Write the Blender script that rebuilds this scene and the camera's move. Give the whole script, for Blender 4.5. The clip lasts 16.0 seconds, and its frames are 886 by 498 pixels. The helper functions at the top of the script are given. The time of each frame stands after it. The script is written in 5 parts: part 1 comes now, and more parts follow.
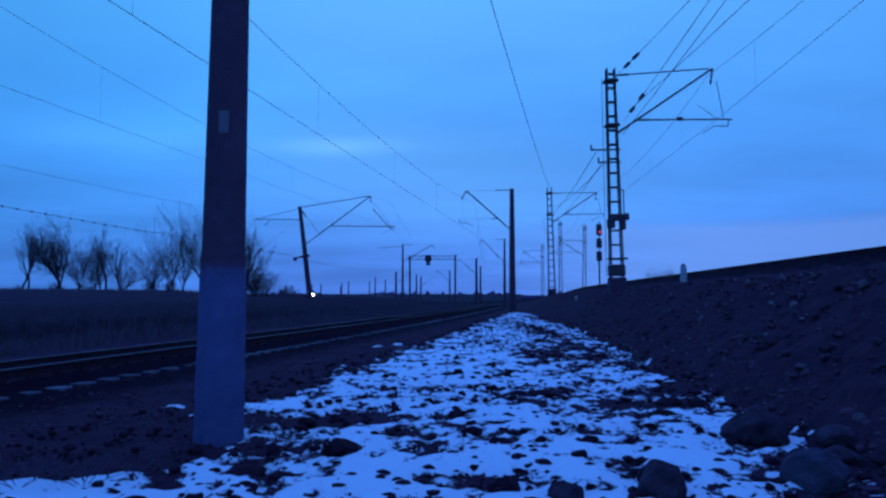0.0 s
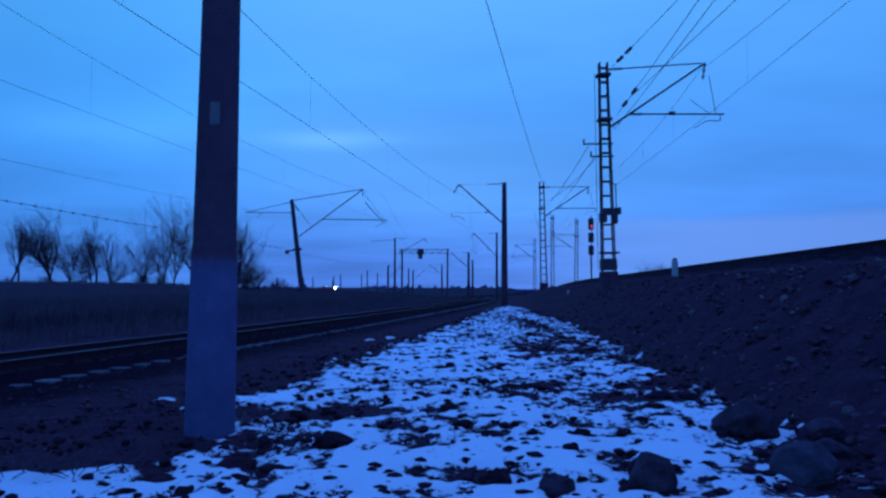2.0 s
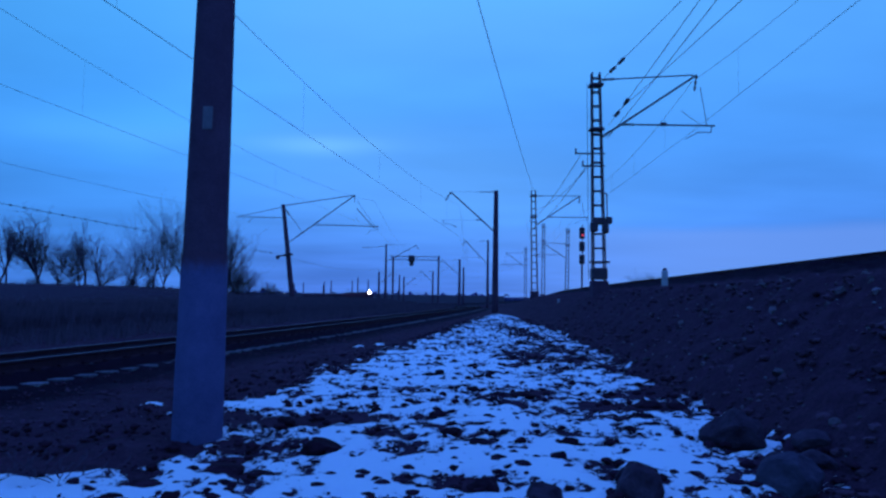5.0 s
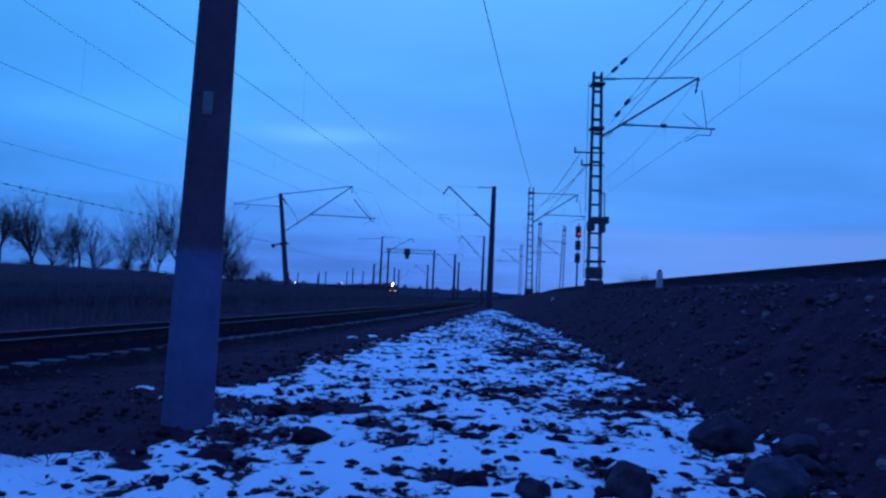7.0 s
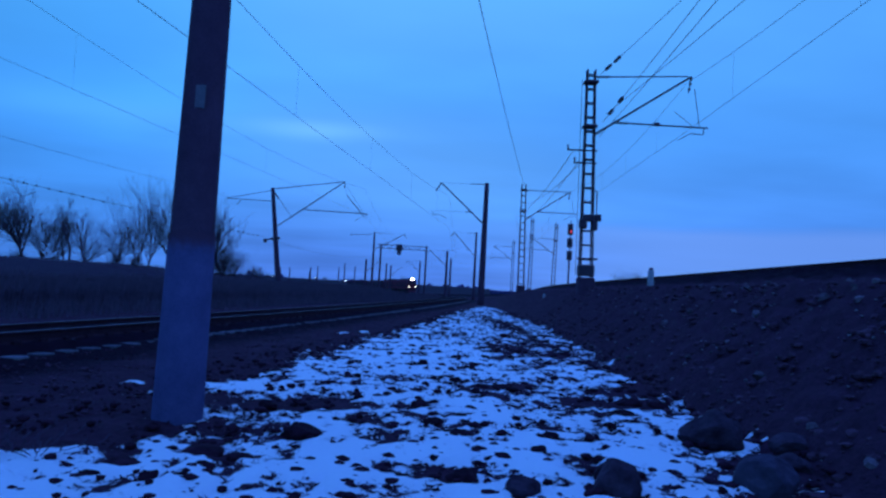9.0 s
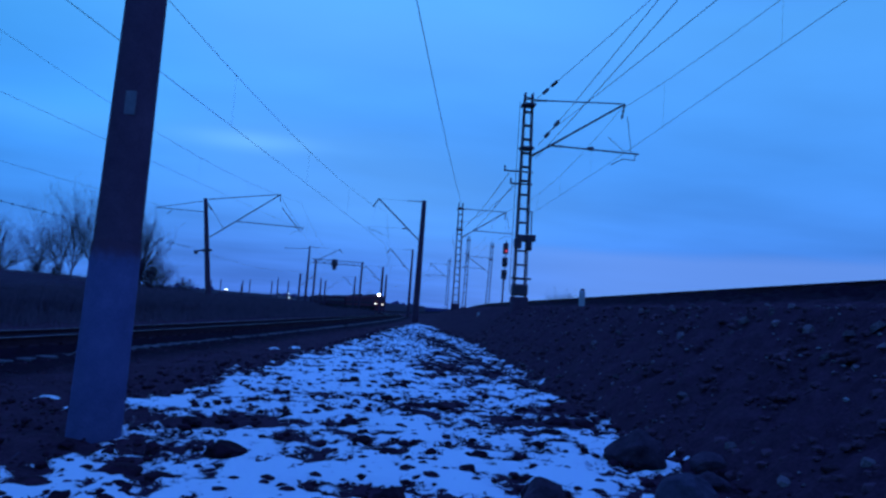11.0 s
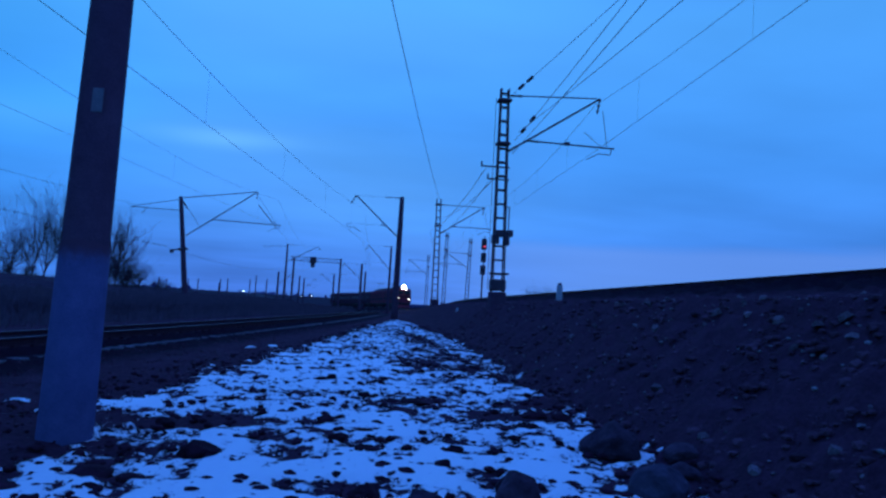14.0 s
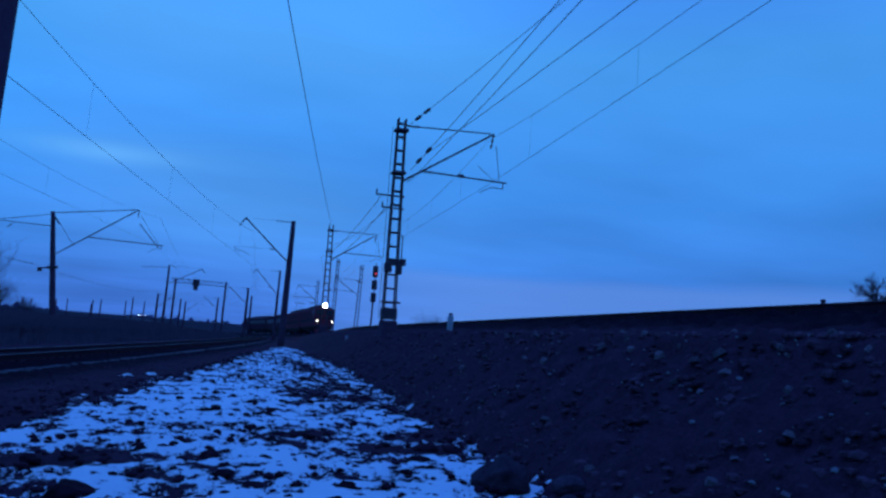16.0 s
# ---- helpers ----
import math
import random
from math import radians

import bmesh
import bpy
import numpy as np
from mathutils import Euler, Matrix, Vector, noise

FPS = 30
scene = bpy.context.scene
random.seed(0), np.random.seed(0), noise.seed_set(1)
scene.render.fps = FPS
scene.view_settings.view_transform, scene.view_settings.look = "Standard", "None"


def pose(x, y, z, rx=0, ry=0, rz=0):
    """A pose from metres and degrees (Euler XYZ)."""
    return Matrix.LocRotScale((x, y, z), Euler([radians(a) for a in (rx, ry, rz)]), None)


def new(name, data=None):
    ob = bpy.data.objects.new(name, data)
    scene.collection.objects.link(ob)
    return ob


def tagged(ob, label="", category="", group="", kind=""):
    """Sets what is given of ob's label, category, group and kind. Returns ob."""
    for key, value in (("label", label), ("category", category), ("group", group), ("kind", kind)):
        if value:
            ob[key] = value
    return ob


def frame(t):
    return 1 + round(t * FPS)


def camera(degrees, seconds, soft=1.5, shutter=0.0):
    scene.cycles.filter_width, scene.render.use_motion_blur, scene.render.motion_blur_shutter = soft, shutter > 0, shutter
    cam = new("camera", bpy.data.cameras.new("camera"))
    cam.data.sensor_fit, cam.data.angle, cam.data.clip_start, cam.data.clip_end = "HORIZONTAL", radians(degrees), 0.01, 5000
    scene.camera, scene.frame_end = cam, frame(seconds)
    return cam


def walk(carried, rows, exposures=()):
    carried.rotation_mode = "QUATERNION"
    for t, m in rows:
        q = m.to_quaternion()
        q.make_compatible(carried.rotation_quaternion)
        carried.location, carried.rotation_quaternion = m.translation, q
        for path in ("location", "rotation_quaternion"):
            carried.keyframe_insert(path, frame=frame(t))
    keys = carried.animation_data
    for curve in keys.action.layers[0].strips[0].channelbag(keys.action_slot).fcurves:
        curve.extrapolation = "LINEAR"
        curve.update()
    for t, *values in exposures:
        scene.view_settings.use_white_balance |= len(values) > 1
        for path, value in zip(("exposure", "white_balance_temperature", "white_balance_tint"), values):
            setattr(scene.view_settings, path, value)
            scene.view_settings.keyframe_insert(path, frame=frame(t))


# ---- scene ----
cam = camera(62.8, 16.0, soft=2.5, shutter=0.5)
walk(cam, [
    (0.0, pose(0.000, 0.000, 1.450, 93.60, -0.00, 0.00)),
    (0.5, pose(0.001, 0.001, 1.448, 93.40, -0.11, -0.11)),
    (1.0, pose(0.004, 0.011, 1.444, 93.33, -0.18, -0.35)),
    (1.5, pose(0.001, 0.011, 1.445, 93.07, -0.14, -0.51)),
    (2.0, pose(-0.000, 0.014, 1.442, 93.11, -0.14, -0.62)),
    (2.5, pose(0.003, 0.010, 1.444, 93.34, -0.24, -0.75)),
    (3.0, pose(0.003, 0.010, 1.444, 93.34, -0.25, -0.75)),
    (3.5, pose(0.001, 0.006, 1.447, 93.41, -0.31, -0.73)),
    (4.0, pose(0.003, 0.004, 1.442, 93.68, -0.41, -0.72)),
    (4.5, pose(0.004, -0.003, 1.445, 93.73, -0.46, -1.07)),
    (7.0, pose(-0.004, 0.007, 1.438, 93.24, -2.77, -1.80)),
    (7.5, pose(-0.004, 0.003, 1.437, 93.45, -2.78, -1.65)),
    (8.0, pose(-0.004, -0.001, 1.436, 93.27, -2.77, -1.60)),
    (8.2, pose(-0.006, 0.008, 1.439, 92.93, -2.89, -1.67)),
    (10.5, pose(0.002, 0.012, 1.443, 93.64, -3.88, -5.84)),
    (11.0, pose(0.013, 0.008, 1.448, 94.65, -4.35, -7.57)),
    (11.5, pose(0.042, 0.007, 1.446, 94.77, -4.75, -8.74)),
    (12.0, pose(0.063, 0.001, 1.442, 95.99, -4.68, -10.16)),
    (12.5, pose(0.065, -0.006, 1.442, 96.73, -4.42, -10.41)),
    (13.0, pose(0.062, -0.012, 1.438, 97.11, -3.98, -11.27)),
    (13.5, pose(0.055, -0.011, 1.443, 94.77, -3.87, -9.71)),
    (14.0, pose(0.064, -0.001, 1.449, 94.45, -3.58, -9.17)),
    (14.5, pose(0.036, 0.010, 1.477, 97.03, -4.21, -12.61)),
    (15.0, pose(-0.006, 0.014, 1.492, 95.70, -4.40, -15.30)),
    (15.5, pose(-0.009, 0.018, 1.491, 95.83, -4.08, -18.11)),
    (16.0, pose(-0.017, 0.018, 1.492, 97.22, -4.48, -17.92)),
], exposures=[
    (0.0, 0.28, 6700, 10), (4.5, 0.30, 6700, 10), (8.0, 0.32, 6700, 10), (10.5, 0.27, 6600, 10), (12.0, 0.08, 6450, 9), (13.0, -0.06, 6300, 8), (14.0, 0.2, 6400, 8),
    (14.5, -0.05, 6300, 7), (15.0, 0.04, 6300, 7), (15.5, 0.1, 6300, 7), (16.0, 0.0, 6300, 7)])

# ---------------------------------------------------------------- dusk sky
def make_world():
    w = bpy.data.worlds.new("dusk")
    scene.world = w
    w.use_nodes = True
    nt = w.node_tree
    nt.nodes.clear()
    N, L = nt.nodes.new, nt.links.new
    out, bg, tc = N("ShaderNodeOutputWorld"), N("ShaderNodeBackground"), N("ShaderNodeTexCoord")
    sep = N("ShaderNodeSeparateXYZ")
    L(tc.outputs["Generated"], sep.inputs[0])
    ramp = N("ShaderNodeValToRGB")
    L(sep.outputs["Z"], ramp.inputs[0])
    stops = [(0.0, (0.054, 0.164, 0.63)), (0.05, (0.058, 0.200, 0.71)), (0.11, (0.059, 0.245, 0.80)),
             (0.20, (0.063, 0.298, 0.91)), (0.38, (0.080, 0.375, 1.0)), (0.60, (0.080, 0.292, 1.31)), (1.0, (0.082, 0.272, 1.41))]
    el = ramp.color_ramp.elements
    while len(el) < len(stops):
        el.new(0.5)
    for e, (p, c) in zip(el, stops):
        e.position, e.color = p, (*c, 1)
    # layered stratus: noise on the cloud plane, so that it flattens towards the horizon
    add = N("ShaderNodeMath"); add.operation = "ADD"; add.inputs[1].default_value = 0.09
    L(sep.outputs["Z"], add.inputs[0])
    dx, dy = N("ShaderNodeMath"), N("ShaderNodeMath")
    for d, o in ((dx, "X"), (dy, "Y")):
        d.operation = "DIVIDE"
        L(sep.outputs[o], d.inputs[0]); L(add.outputs[0], d.inputs[1])
    com = N("ShaderNodeCombineXYZ")
    L(dx.outputs[0], com.inputs[0]); L(dy.outputs[0], com.inputs[1])
    mapg = N("ShaderNodeMapping"); mapg.inputs["Scale"].default_value = (0.55, 0.8, 1); mapg.inputs["Location"].default_value = (2.2, 0.7, 0)
    L(com.outputs[0], mapg.inputs[0])
    n1 = N("ShaderNodeTexNoise"); n1.inputs["Scale"].default_value = 1.0; n1.inputs["Detail"].default_value = 5; n1.inputs["Roughness"].default_value = 0.45
    L(mapg.outputs[0], n1.inputs["Vector"])
    cr = N("ShaderNodeMapRange"); cr.inputs[1].default_value, cr.inputs[2].default_value = 0.30, 0.72
    cr.inputs[3].default_value, cr.inputs[4].default_value = 0.84, 1.2
    L(n1.outputs["Fac"], cr.inputs[0])
    mul = N("ShaderNodeVectorMath"); mul.operation = "SCALE"
    L(ramp.outputs[0], mul.inputs[0]); L(cr.outputs[0], mul.inputs["Scale"])
    def mop(op, x, y=0.0, clamp=False):
        t = N("ShaderNodeMath"); t.operation = op; t.use_clamp = clamp
        for i, v in enumerate((x, y)):
            if isinstance(v, (int, float)): t.inputs[i].default_value = v
            else: L(v, t.inputs[i])
        return t.outputs[0]
    def step(v, lo, hi):
        t = N("ShaderNodeMapRange"); t.interpolation_type = "SMOOTHSTEP"
        t.inputs[1].default_value, t.inputs[2].default_value = lo, hi
        L(v, t.inputs[0])
        return t.outputs[0]
    az = mop("ARCTAN2", sep.outputs["X"], sep.outputs["Y"])
    # the clear lavender strip of afterglow under the cloud deck, fading to the west
    wav = mop("MULTIPLY", mop("SUBTRACT", n1.outputs["Fac"], 0.5), 0.03)
    low = mop("SUBTRACT", 1.0, step(mop("ADD", sep.outputs["Z"], wav), 0.082, 0.105))
    glow_f = mop("MULTIPLY", mop("MULTIPLY", low, step(az, 0.0, 0.42)), 0.85)
    mixg = N("ShaderNodeMixRGB"); mixg.inputs[2].default_value = (0.122, 0.295, 0.85, 1)
    L(glow_f, mixg.inputs[0]); L(mul.outputs[0], mixg.inputs[1])
    # a thin bright rift in the deck
    def rift(a0, aw, z0, zw, k):
        u = mop("DIVIDE", mop("SUBTRACT", az, a0), aw)
        v = mop("DIVIDE", mop("SUBTRACT", mop("ADD", sep.outputs["Z"], mop("MULTIPLY", wav, 1.2)), z0), zw)
        r2 = mop("ADD", mop("MULTIPLY", u, u), mop("MULTIPLY", v, v))
        return mop("MULTIPLY", mop("EXPONENT", mop("MULTIPLY", r2, -1.0)), k)
    r = mop("ADD", rift(-0.15, 0.085, 0.198, 0.011, 0.42), mop("ADD", rift(-0.08, 0.2, 0.205, 0.03, 0.13), rift(-0.42, 0.12, 0.20, 0.02, 0.2)))
    r = mop("ADD", r, rift(-0.05, 0.5, 0.36, 0.06, 0.16))
    r = mop("ADD", r, rift(0.03, 0.24, 0.14, 0.06, 0.22))
    # thicker, darker cloud towards both sides, with lens vignetting dimmed in as well
    side = mop("ABSOLUTE", mop("ADD", az, 0.04))
    dim = mop("SUBTRACT", mop("SUBTRACT", 1.0, mop("MULTIPLY", step(side, 0.2, 0.6), 0.14)), rift(-0.52, 0.22, 0.34, 0.14, 0.13))
    mixr = N("ShaderNodeMixRGB"); mixr.inputs[2].default_value = (0.17, 0.50, 1.0, 1)
    L(r, mixr.inputs[0]); L(mixg.outputs[0], mixr.inputs[1])
    # the clearer, greener blue of the side away from the afterglow
    cool = N("ShaderNodeMixRGB"); cool.blend_type = "MULTIPLY"; cool.inputs[2].default_value = (0.78, 1.03, 1.0, 1)
    L(step(mop("MULTIPLY", az, -1.0), 0.12, 0.45), cool.inputs[0]); L(mixr.outputs[0], cool.inputs[1])
    shade = N("ShaderNodeVectorMath"); shade.operation = "SCALE"
    L(cool.outputs[0], shade.inputs[0]); L(dim, shade.inputs["Scale"])
    L(shade.outputs[0], bg.inputs[0])
    bg.inputs[1].default_value = 1.0
    L(bg.outputs[0], out.inputs[0])

make_world()

# ---------------------------------------------------------------- materials
def node_mat(name):
    m = bpy.data.materials.new(name)
    m.use_nodes = True
    return m, m.node_tree.nodes, m.node_tree.links, m.node_tree.nodes["Principled BSDF"]

def surface(name, c1, c2, scale=6.0, rough=0.8, metal=0.0, bump=0.3, fine=60.0, spread=0.0):
    """Two-scale mottled surface: stains from c1 to c2, fine grain as relief; spread varies pieces by object."""
    m, n, l, b = node_mat(name)
    tc = n.new("ShaderNodeTexCoord")
    a = n.new("ShaderNodeTexNoise"); a.inputs["Scale"].default_value = scale; a.inputs["Detail"].default_value = 8; a.inputs["Roughness"].default_value = 0.65
    f = n.new("ShaderNodeTexNoise"); f.inputs["Scale"].default_value = fine; f.inputs["Detail"].default_value = 4
    l.new(tc.outputs["Object"], a.inputs["Vector"]); l.new(tc.outputs["Object"], f.inputs["Vector"])
    r = n.new("ShaderNodeValToRGB")
    r.color_ramp.elements[0].position, r.color_ramp.elements[1].position = 0.32, 0.68
    r.color_ramp.elements[0].color, r.color_ramp.elements[1].color = (*c1, 1), (*c2, 1)
    l.new(a.outputs["Fac"], r.inputs[0])
    mx = n.new("ShaderNodeMixRGB"); mx.blend_type = "MULTIPLY"; mx.inputs[0].default_value = 0.5
    g = n.new("ShaderNodeMapRange"); g.inputs[3].default_value, g.inputs[4].default_value = 0.55, 1.35
    l.new(f.outputs["Fac"], g.inputs[0])
    l.new(r.outputs[0], mx.inputs[1]); l.new(g.outputs[0], mx.inputs[2])
    last = mx.outputs[0]
    if spread:
        oi = n.new("ShaderNodeObjectInfo")
        v = n.new("ShaderNodeMapRange"); v.inputs[3].default_value, v.inputs[4].default_value = 1 - spread, 1 + spread
        l.new(oi.outputs["Random"], v.inputs[0])
        sc = n.new("ShaderNodeVectorMath"); sc.operation = "SCALE"
        l.new(last, sc.inputs[0]); l.new(v.outputs[0], sc.inputs["Scale"])
        last = sc.outputs[0]
    l.new(last, b.inputs["Base Color"])
    b.inputs["Roughness"].default_value, b.inputs["Metallic"].default_value = rough, metal
    if rough > 0.85: b.inputs["Specular IOR Level"].default_value = 0.05
    bp = n.new("ShaderNodeBump"); bp.inputs["Strength"].default_value = bump; bp.inputs["Distance"].default_value = 0.02
    l.new(f.outputs["Fac"], bp.inputs["Height"]); l.new(bp.outputs[0], b.inputs["Normal"])
    return m

def glow(name, color, strength):
    m, n, l, b = node_mat(name)
    b.inputs["Base Color"].default_value = (*color, 1)
    b.inputs["Emission Color"].default_value = (*color, 1)
    b.inputs["Emission Strength"].default_value = strength
    return m

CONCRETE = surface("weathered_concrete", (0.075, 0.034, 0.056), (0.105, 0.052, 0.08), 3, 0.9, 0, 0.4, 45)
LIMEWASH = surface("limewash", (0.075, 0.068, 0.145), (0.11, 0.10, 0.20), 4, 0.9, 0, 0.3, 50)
STEEL = surface("dull_steel", (0.045, 0.024, 0.036), (0.08, 0.045, 0.062), 5, 0.7, 0.2, 0.2, 80)
PLATE = surface("faded_plate", (0.09, 0.075, 0.095), (0.14, 0.12, 0.14), 8, 0.8, 0, 0.1, 60)
RAIL_STEEL = surface("rusted_rail", (0.035, 0.013, 0.02), (0.06, 0.024, 0.032), 6, 0.9, 0.0, 0.2, 80)
RAIL_HEAD = surface("worn_rail_head", (0.09, 0.07, 0.075), (0.2, 0.16, 0.165), 8, 0.7, 0.3, 0.05, 80)
CHIP = surface("pale_chip", (0.12, 0.10, 0.11), (0.24, 0.21, 0.22), 9, 0.9, 0, 0.3, 60)
PALE_STONE = surface("pale_stone", (0.07, 0.045, 0.055), (0.19, 0.125, 0.14), 6, 0.9, 0, 0.4, 30, 0.5)
BOULDER = surface("smooth_boulder", (0.036, 0.026, 0.04), (0.078, 0.058, 0.084), 6, 0.9, 0, 0.5, 30)
SLEEPER = surface("sleeper_concrete", (0.095, 0.08, 0.09), (0.18, 0.155, 0.17), 5, 0.9, 0, 0.4, 40, 0.3)
TIMBER = surface("creosoted_timber", (0.02, 0.01, 0.012), (0.045, 0.022, 0.026), 5, 0.9, 0, 0.4, 40, 0.2)
PORCELAIN = surface("insulator_glaze", (0.05, 0.03, 0.025), (0.08, 0.05, 0.04), 9, 0.3, 0, 0.05, 60)
WIRE = surface("wire", (0.05, 0.045, 0.045), (0.08, 0.07, 0.065), 9, 0.6, 0.5, 0.05, 60)
ROCK = surface("rubble_stone", (0.026, 0.012, 0.019), (0.078, 0.044, 0.064), 7, 0.9, 0, 0.7, 35, 0.3)
RUBBLE = surface("rusty_ballast", (0.034, 0.013, 0.019), (0.13, 0.055, 0.078), 1.6, 0.9, 0, 0.6, 30)
CLOD = surface("frozen_clod", (0.016, 0.005, 0.008), (0.05, 0.016, 0.028), 9, 0.95, 0, 0.7, 60, 0.3)
# bark tone raised so that distance haze is part of the colour
HAZY_BARK = surface("hazy_bark", (0.085, 0.05, 0.07), (0.14, 0.09, 0.12), 4, 0.95, 0, 0.5, 30)
SHRUB = surface("dry_scrub", (0.055, 0.03, 0.045), (0.1, 0.055, 0.08), 4, 0.95, 0, 0.5, 30)
DRY_GRASS = surface("dry_grass", (0.085, 0.05, 0.07), (0.15, 0.09, 0.12), 3, 0.95, 0, 0.3, 30)
# blue of distance haze painted into the woods' base colour
HAZED_WOODS = surface("far_woods_haze_blue", (0.05, 0.045, 0.12), (0.08, 0.07, 0.17), 0.02, 0.95, 0, 0.2, 1.0)
WHITE_POST = surface("whitewashed_post", (0.3, 0.28, 0.29), (0.46, 0.43, 0.45), 9, 0.9, 0, 0.2, 50)
LOCO_RED = surface("loco_red_paint", (0.135, 0.026, 0.042), (0.2, 0.042, 0.064), 2, 0.9, 0, 0.1, 30)
LOCO_GREY = surface("loco_dirty_band", (0.06, 0.024, 0.034), (0.09, 0.04, 0.052), 2, 0.9, 0, 0.1, 30)
ROOF_GREY = surface("sooty_roof", (0.025, 0.014, 0.02), (0.055, 0.032, 0.042), 2, 0.8, 0, 0.2, 20)
UNDER = surface("underframe_grime", (0.02, 0.01, 0.014), (0.045, 0.025, 0.032), 4, 0.8, 0.2, 0.2, 40)
COACH_PAINT = surface("coach_paint", (0.055, 0.016, 0.03), (0.085, 0.026, 0.045), 2, 0.9, 0, 0.1, 30)
HEADLIGHT = glow("headlight_glow", (1.0, 0.93, 0.78), 85.0)
MARKER_LIGHT = glow("marker_glow", (1.0, 0.80, 0.66), 5.0)
RED_LIGHT = glow("red_aspect", (0.9, 0.06, 0.08), 0.7)
CAR_LIGHT = glow("car_light", (0.95, 0.97, 1.0), 30.0)
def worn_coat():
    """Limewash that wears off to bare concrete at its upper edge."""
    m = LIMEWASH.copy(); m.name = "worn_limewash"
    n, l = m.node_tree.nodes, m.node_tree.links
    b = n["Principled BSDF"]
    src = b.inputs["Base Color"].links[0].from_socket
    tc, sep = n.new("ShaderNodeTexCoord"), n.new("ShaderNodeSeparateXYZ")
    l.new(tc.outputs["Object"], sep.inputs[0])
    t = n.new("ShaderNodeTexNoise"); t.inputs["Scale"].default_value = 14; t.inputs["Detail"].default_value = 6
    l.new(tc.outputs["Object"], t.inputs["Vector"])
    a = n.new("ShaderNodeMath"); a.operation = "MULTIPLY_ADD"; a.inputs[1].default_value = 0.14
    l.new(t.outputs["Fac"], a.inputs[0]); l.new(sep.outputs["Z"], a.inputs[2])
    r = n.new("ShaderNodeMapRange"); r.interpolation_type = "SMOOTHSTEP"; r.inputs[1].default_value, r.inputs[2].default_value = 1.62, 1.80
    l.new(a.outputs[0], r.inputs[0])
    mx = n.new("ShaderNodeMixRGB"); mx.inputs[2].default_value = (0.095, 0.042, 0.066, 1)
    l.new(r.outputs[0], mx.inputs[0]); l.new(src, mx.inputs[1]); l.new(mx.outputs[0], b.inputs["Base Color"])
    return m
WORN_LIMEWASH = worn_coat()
GLASS, _n, _l, _b = node_mat("window_glass")
_b.inputs["Base Color"].default_value = (0.02, 0.022, 0.025, 1); _b.inputs["Roughness"].default_value = 0.25; _b.inputs["Specular IOR Level"].default_value = 0.2

